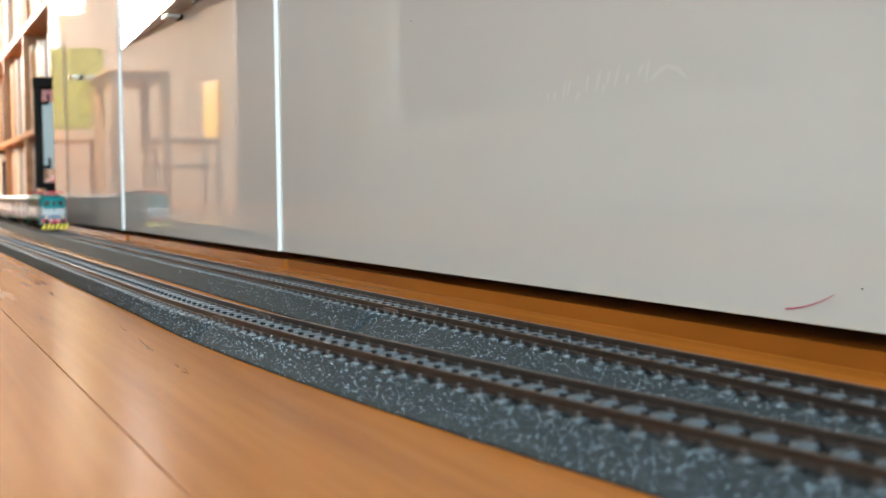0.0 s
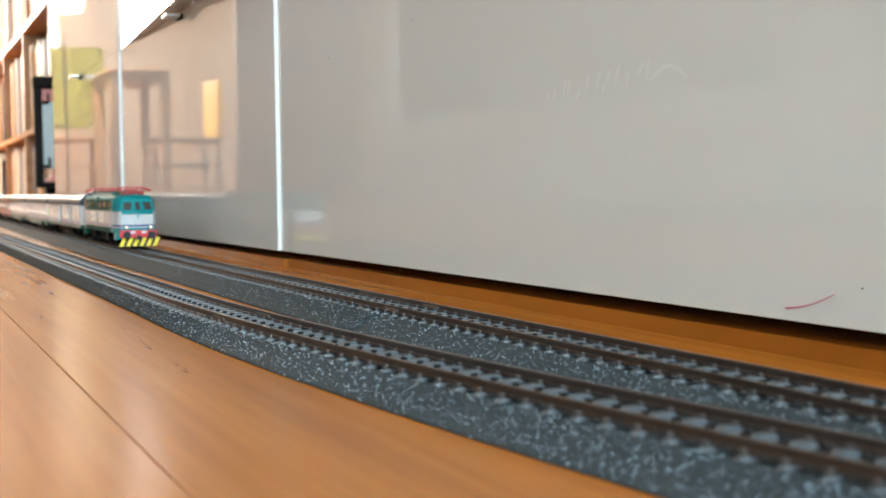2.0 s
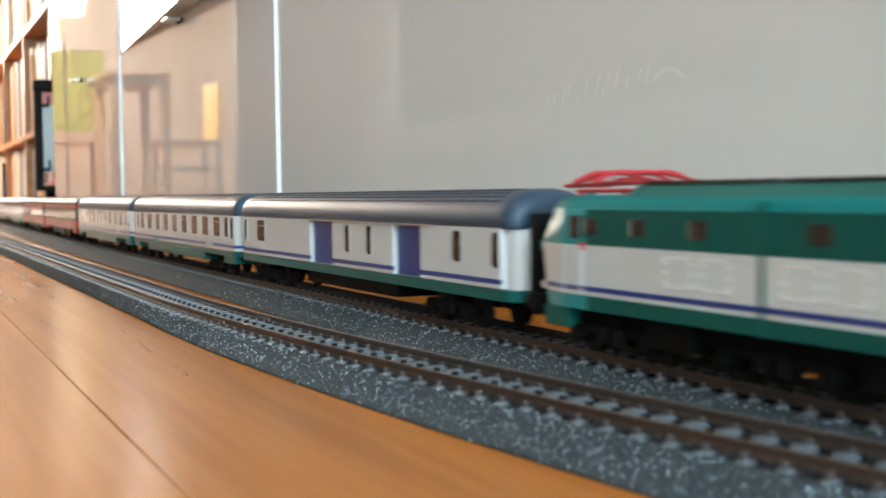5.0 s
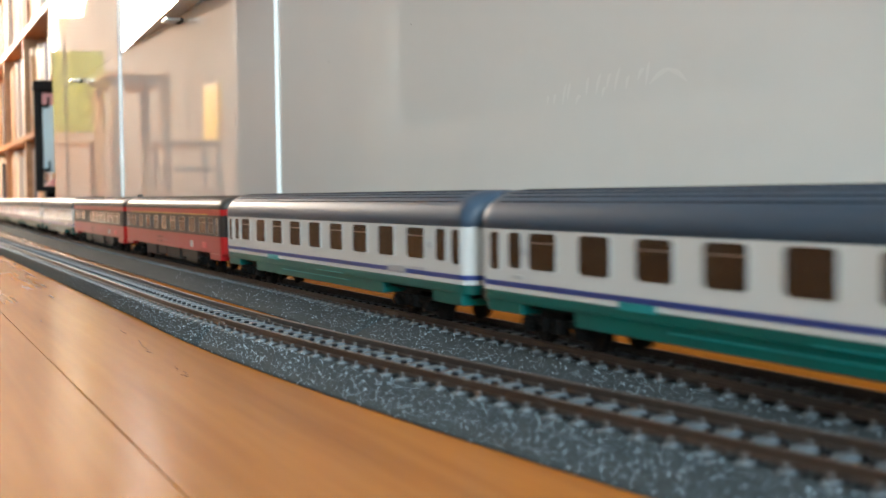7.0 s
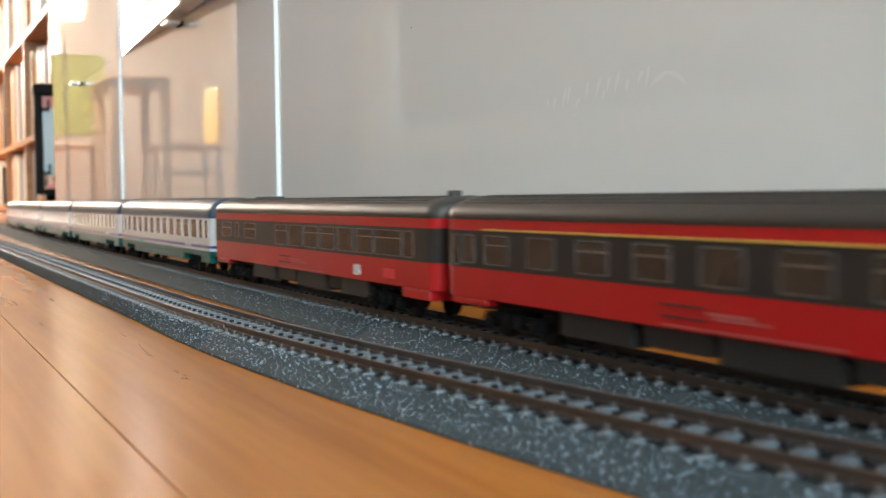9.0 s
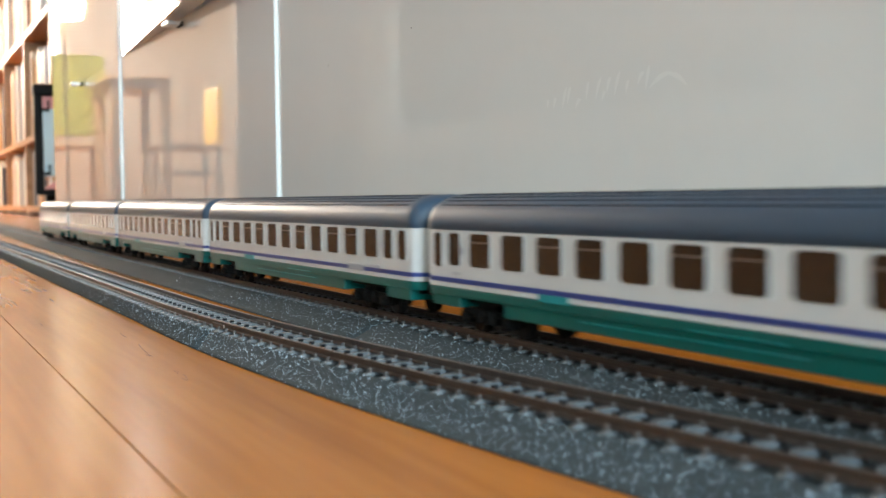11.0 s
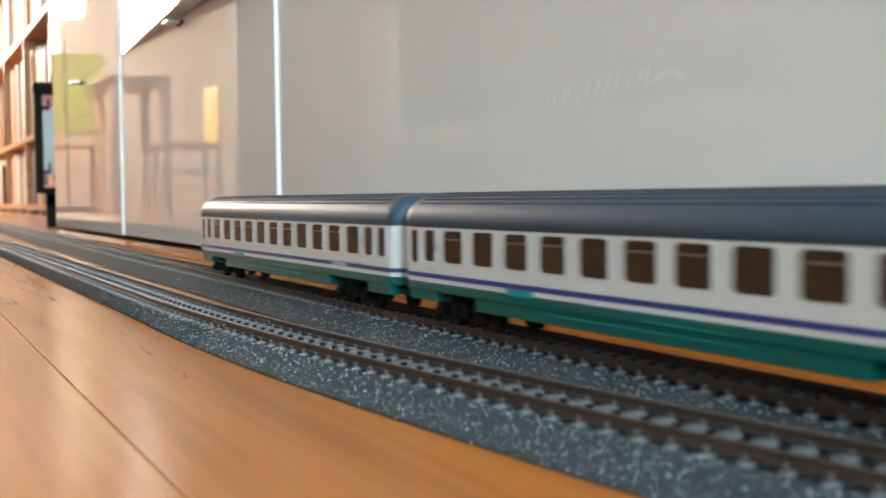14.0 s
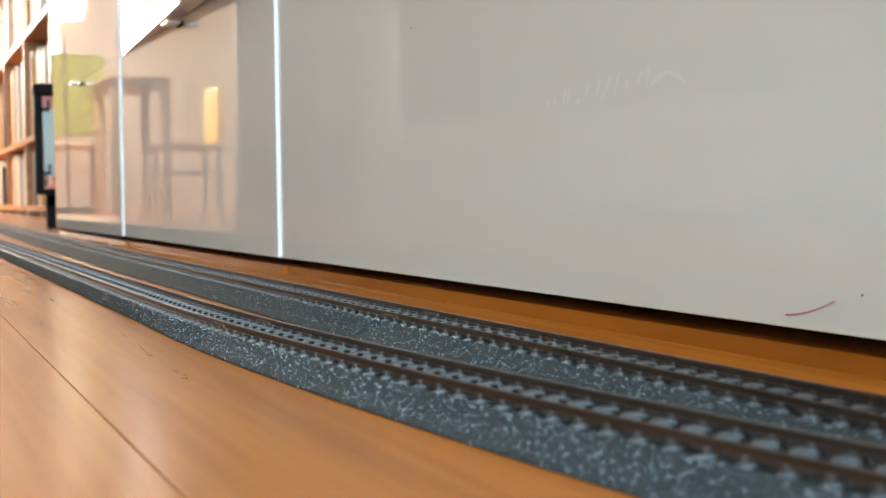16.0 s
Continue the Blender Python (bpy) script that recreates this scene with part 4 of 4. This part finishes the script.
bookshelf()
BOOKS = [mat("book_%s" % n, cc, 0.55, grain=0.05, scale=90, stain=0.08, stain_scale=12) for n, cc in
         (("cream", (0.66, 0.58, 0.46)), ("white", (0.75, 0.74, 0.72)), ("blue", (0.16, 0.20, 0.36)), ("slate", (0.26, 0.28, 0.33)),
          ("tan", (0.52, 0.33, 0.18)), ("rust", (0.42, 0.18, 0.09)), ("pale", (0.60, 0.60, 0.68)), ("navy", (0.03, 0.035, 0.06)), ("sand", (0.64, 0.44, 0.27)))]
rb = random.Random(11)
for z, top in ((0.0405, 0.225), (0.3055, 0.335), (0.7105, 0.30), (1.0705, 0.29)):
    x = -6.72
    out = 0.0
    while x < -4.19:
        t = rb.uniform(0.018, 0.055)
        near_post = any(abs(x + t / 2 - q) < 0.013 + t / 2 for q in (-6.74, -5.873, -5.007, -4.16))
        if rb.random() < 0.55:
            out = rb.uniform(0.002, 0.05)
        if not near_post:
            bk = part("book", boxes((0.0, t - 0.0015, 0.0, 0.13, 0.0, top * rb.uniform(0.82, 1.0)), bevel=0.001), BOOKS[(3, 1, 6, 2, 1, 7)[int(-x * 40) % 6]] if z == 0.3055 and x > -4.8 else rb.choice(BOOKS))
            bk.location = (x, 0.50 + out, z)
            tagged(bk, "upright book with a plain spine on a pine shelf", "book", "books on the bookshelf")
        x += t

# black stand with a framed pale panel beside the sideboard
M_PANEL = mat("toy_pale_blue", (0.50, 0.66, 0.74), 0.35, stain=0.1, stain_scale=12)
M_PINK = mat("toy_pink", (0.62, 0.26, 0.26), 0.4, stain=0.08, stain_scale=12)
M_FRAMEBLK = mat("toy_black", (0.008, 0.007, 0.007), 0.5, grain=0.05, spec=0.1)


def easel():
    e = thing("display_stand", "black framed stand holding a pale blue and pink panel", "stand", at=(-2.62, 0.332, 0))
    part("post", boxes((-0.010, 0.010, -0.052, -0.036, 0.072, 0.290), bevel=0.003), M_FRAMEBLK, e)
    part("post", boxes((-0.010, 0.010, 0.050, 0.066, 0.072, 0.290), bevel=0.003), M_FRAMEBLK, e)
    part("top_bar", boxes((-0.014, 0.014, -0.054, 0.068, 0.276, 0.302), bevel=0.007), M_FRAMEBLK, e)
    part("bottom_bar", boxes((-0.012, 0.012, -0.048, 0.062, 0.070, 0.082), bevel=0.003), M_FRAMEBLK, e)
    part("panel", boxes((-0.003, 0.003, -0.036, 0.050, 0.110, 0.250)), M_PANEL, e, "pale blue glossy panel")
    part("pink_band", boxes((-0.003, 0.0035, -0.036, 0.050, 0.2505, 0.276)), M_PINK, e)
    bm = bmesh.new()
    loft(bm, [[(x, -0.036, 0.0822), (x, 0.050, 0.0822), (x, 0.050, 0.1095), (x, 0.0, 0.1095)] for x in (-0.003, 0.0035)])
    part("pink_corner", bm, M_PINK, e)
    part("pink_corner", boxes((0.0032, 0.0042, 0.0, 0.050, 0.110, 0.135)), M_PINK, e)
    for z in (0.112, 0.245):
        part("clip", boxes((0.003, 0.009, -0.036, -0.022, z, z + 0.006), (0.003, 0.009, -0.026, -0.022, z, z + 0.022), bevel=0.001), M_FRAMEBLK, e)
    for y in (-0.032, -0.008, 0.024):
        part("leg", boxes((-0.012, 0.012, y, y + 0.021, 0.0, 0.070), bevel=0.003), M_FRAMEBLK, e)
    part("brace", boxes((-0.012, 0.012, -0.032, 0.046, 0.045, 0.0698)), M_FRAMEBLK, e)


easel()

# dining corner
M_LIME = mat("chair_lime", (0.30, 0.36, 0.085), 0.5, grain=0.05, scale=300, bump=0.1, stain=0.05)
M_AMBER = mat("chair_amber", (0.92, 0.60, 0.07), 0.35, stain=0.08)
M_SOFA = mat("sofa_fabric", (0.13, 0.135, 0.155), 0.9, grain=0.15, scale=600, bump=0.3, stain=0.08)
M_PALEFAB = mat("cushion_fabric", (0.70, 0.68, 0.63), 0.9, grain=0.1, scale=500, bump=0.2)
M_SHADE = mat("lampshade_glow", (1.0, 0.70, 0.36), 0.8, emit=360.0)


def chair(at, turn, back_m, label, half, z0, z1):
    c = thing("dining_chair", label, "chair", "chairs round the dining table")
    c.matrix_world = Matrix.Translation(at) @ pose(0, 0, 0, 0, 0, turn)
    part("seat", boxes((-0.20, 0.20, -0.20, 0.20, 0.345, 0.372), bevel=0.01), M_TABLE, c)
    part("backrest", boxes((-0.21, -0.18, -half, half, z0, z1), bevel=0.012), back_m, c)
    for x in (-0.18, 0.18):
        for y in (-0.17, 0.17):
            part("leg", boxes((x - 0.013, x + 0.013, y - 0.013, y + 0.013, 0.0, 0.345), bevel=0.004), M_TABLE, c)
    part("stretcher", boxes((-0.16, 0.16, -0.012, 0.012, 0.20, 0.225)), M_TABLE, c)
    part("stretcher", boxes((-0.19, -0.17, -0.152, 0.152, 0.20, 0.225)), M_TABLE, c)
    return c


chair((-6.9, -0.385, 0), 180, M_LIME, "dining chair with a lime green upholstered back", 0.19, 0.410, 0.850)
chair((-6.9, -1.02, 0), 90, M_AMBER, "dining chair with an amber coloured back", 0.17, 0.376, 0.705)
tb = thing("dining_table", "dark wooden dining table with four legs", "table", at=(-6.25, -0.625, 0))
part("tabletop", boxes((-0.30, 0.30, -0.165, 0.165, 0.648, 0.668), bevel=0.004), M_TABLE, tb)
part("apron", boxes((-0.27, 0.27, -0.14, 0.14, 0.615, 0.6478)), M_TABLE, tb)
for x in (-0.26, 0.26):
    for y in (-0.12, 0.12):
        part("leg", boxes((x - 0.022, x + 0.022, y - 0.022, y + 0.022, 0.0, 0.6148), bevel=0.004), M_TABLE, tb)

fl = thing("floor_lamp", "floor lamp with a pale shade and glowing warm diffuser", "lamp", at=(-5.9, -0.265, 0))
part("base", rod(bmesh.new(), (0, 0, 0), (0, 0, 0.025), 0.11, 24), M_BAR, fl)
part("pole", rod(bmesh.new(), (0, 0, 0.025), (0, 0, 0.925), 0.006, 10), M_BAR, fl)
part("diffuser", rod(bmesh.new(), (0, 0, 0.925), (0, 0, 0.995), 0.080, 28, 0.095), M_SHADE, fl, "glowing warm diffuser")
part("shade", rod(bmesh.new(), (0, 0, 0.9952), (0, 0, 1.085), 0.115, 28, 0.065), M_PALEFAB, fl, "pale fabric shade")

so = thing("sofa", "dark grey fabric sofa with pale armrests and pale seat front", "sofa")
so.matrix_world = Matrix.Translation((-3.20, -0.70, 0)) @ pose(0, 0, 0, 0, 0, -8)
part("base", boxes((0.192, 2.0, -0.84, -0.005, 0.018, 0.130), bevel=0.015), M_PALEFAB, so, "pale fabric base")
part("backrest", boxes((0.192, 2.0, -0.86, -0.62, 0.132, 0.74), bevel=0.05), M_SOFA, so)
for x in (0.0, 2.002):
    part("armrest", boxes((x, x + 0.190, -0.86, 0.0, 0.018, 0.585), bevel=0.04), M_PALEFAB, so, "pale fabric armrest")
for x in (0.195, 1.098):
    part("seat_cushion", boxes((x, x + 0.900, -0.618, -0.002, 0.132, 0.245), bevel=0.03), M_PALEFAB, so, "pale fabric seat cushion")
    part("back_cushion", boxes((x, x + 0.900, -0.618, -0.015, 0.247, 0.80), bevel=0.05), M_SOFA, so)
for x in (0.06, 2.12):
    for y in (-0.80, -0.08):
        part("foot", boxes((x, x + 0.05, y, y + 0.05, 0.0, 0.0178)), M_BLACK, so)

M_WARD = mat("wardrobe_grey", (0.31, 0.31, 0.345), 0.6, grain=0.03, scale=80, stain=0.04, stain_scale=4)
wd = thing("wardrobe", "tall plain grey wardrobe with two doors", "wardrobe", at=(-6.3, -1.75, 0))
part("body", boxes((0.245, 0.26, -0.63, 0.63, 0.0, 1.95)), M_WARD, wd)
for s in (-1, 1):
    dd = part("door", boxes((0.2605, 0.28, s * 0.315 - 0.313, s * 0.315 + 0.313, 0.04, 1.94), bevel=0.002), M_WARD, wd)
    part("handle", rod(bmesh.new(), (0.30, s * 0.03, 0.95), (0.30, s * 0.03, 1.10), 0.006, 8), M_STEEL, dd)

# scuffs in the laminate
for i, (x, y, ln, tilt) in enumerate(((-0.509, 0.0864, 0.016, -0.02), (-0.468, 0.0862, 0.040, -0.08), (-0.436, 0.0828, 0.010, 0.10), (-0.388, 0.0832, 0.007, -0.05), (-0.377, 0.0838, 0.009, -0.12), (-0.370, 0.0816, 0.005, 0.10))):
    bm = bmesh.new()
    pr = None
    for k in range(6):
        t = k / 5
        q = (x + ln * t, y + tilt * ln * t + 0.0004 * math.sin(9 * t + i), 0.00002)
        if pr:
            rod(bm, pr, q, 0.00012, 5)
        pr = q
    tagged(part("scuff", bm, M_SCUFF), "short dark scuff scratched into the laminate floor", "scuff", "scuffs in the floor")

# ---- laminate planks, each a piece of its own ----
PW, PL = 0.215, 1.28


def plank_mesh(length):
    bm = bmesh.new()
    g = 0.00016
    a, b, c = length / 2 - g, PW / 2 - g, 0.00012
    loft(bm, [[(-a, -b, -0.004), (a, -b, -0.004), (a, b, -0.004), (-a, b, -0.004)],
              [(-a, -b, -c), (a, -b, -c), (a, b, -c), (-a, b, -c)],
              [(-a + c, -b + c, 0), (a - c, -b + c, 0), (a - c, b - c, 0), (-a + c, b - c, 0)]])
    me = bpy.data.meshes.new("plank")
    bmesh.ops.recalc_face_normals(bm, faces=bm.faces)
    bm.to_mesh(me)
    bm.free()
    me.materials.append(M_FLOOR)
    return me


PLANKS = {}
row = 0
y = 0.0485 + PW / 2 - PW * 13
while y - PW / 2 < Y1:
    x = X0 - PL + (-0.620 - X0 + (row - 12) * 0.47) % PL + PL / 2
    while x - PL / 2 < X1:
        a, b = max(x - PL / 2, X0 - 0.1), min(x + PL / 2, X1 + 0.1)
        if b - a > 0.02:
            key = round(b - a, 3)
            if key not in PLANKS:
                PLANKS[key] = plank_mesh(b - a)
            p = new("plank", PLANKS[key])
            p.parent = floor
            p.location = ((a + b) / 2, y, 0)
        x += PL
    y += PW
    row += 1


# ---- the train's run ----
KNOTS = [(0.0, -1.594), (2.0, -0.9956), (4.2, -0.337), (6.3, 0.2785), (7.0, 0.4868), (8.0, 0.7822), (9.0, 1.080), (11.5, 1.832),
         (12.5, 2.136), (13.5, 2.440), (14.5, 2.736), (15.0, 2.880), (15.5, 3.0275), (16.0, 3.176)]


def run_at(t):
    """The place of the locomotive's front along x: smooth through the knots."""
    ks = KNOTS
    i = max(k for k in range(len(ks) - 1) if ks[k][0] <= t or k == 0)
    (t0, s0), (t1, s1) = ks[i], ks[i + 1]

    def slope(k):
        a, b = max(k - 1, 0), min(k + 1, len(ks) - 1)
        return (ks[b][1] - ks[a][1]) / (ks[b][0] - ks[a][0])
    h = t1 - t0
    u = (t - t0) / h
    return ((2 * u ** 3 - 3 * u * u + 1) * s0 + (u ** 3 - 2 * u * u + u) * h * slope(i) + (-2 * u ** 3 + 3 * u * u) * s1 + (u ** 3 - u * u) * h * slope(i + 1))


def on_rails(x, base):
    xa, xb = x - base, x + base
    ya, yb = far_y(xa), far_y(xb)
    return pose(x, (ya + yb) / 2, ZR, 0, 0, math.degrees(math.atan2(yb - ya, xb - xa)))


def motions():
    offs = [(LOCO, 0.1045, 0.064)]
    o = 0.218
    for c in RAKE:
        offs.append((c, o + 0.1515, 0.105))
        o += 0.309
    for ob, d, base in offs:
        walk(ob, [(k * 0.5, on_rails(run_at(k * 0.5) - d, base)) for k in range(33)])


motions()
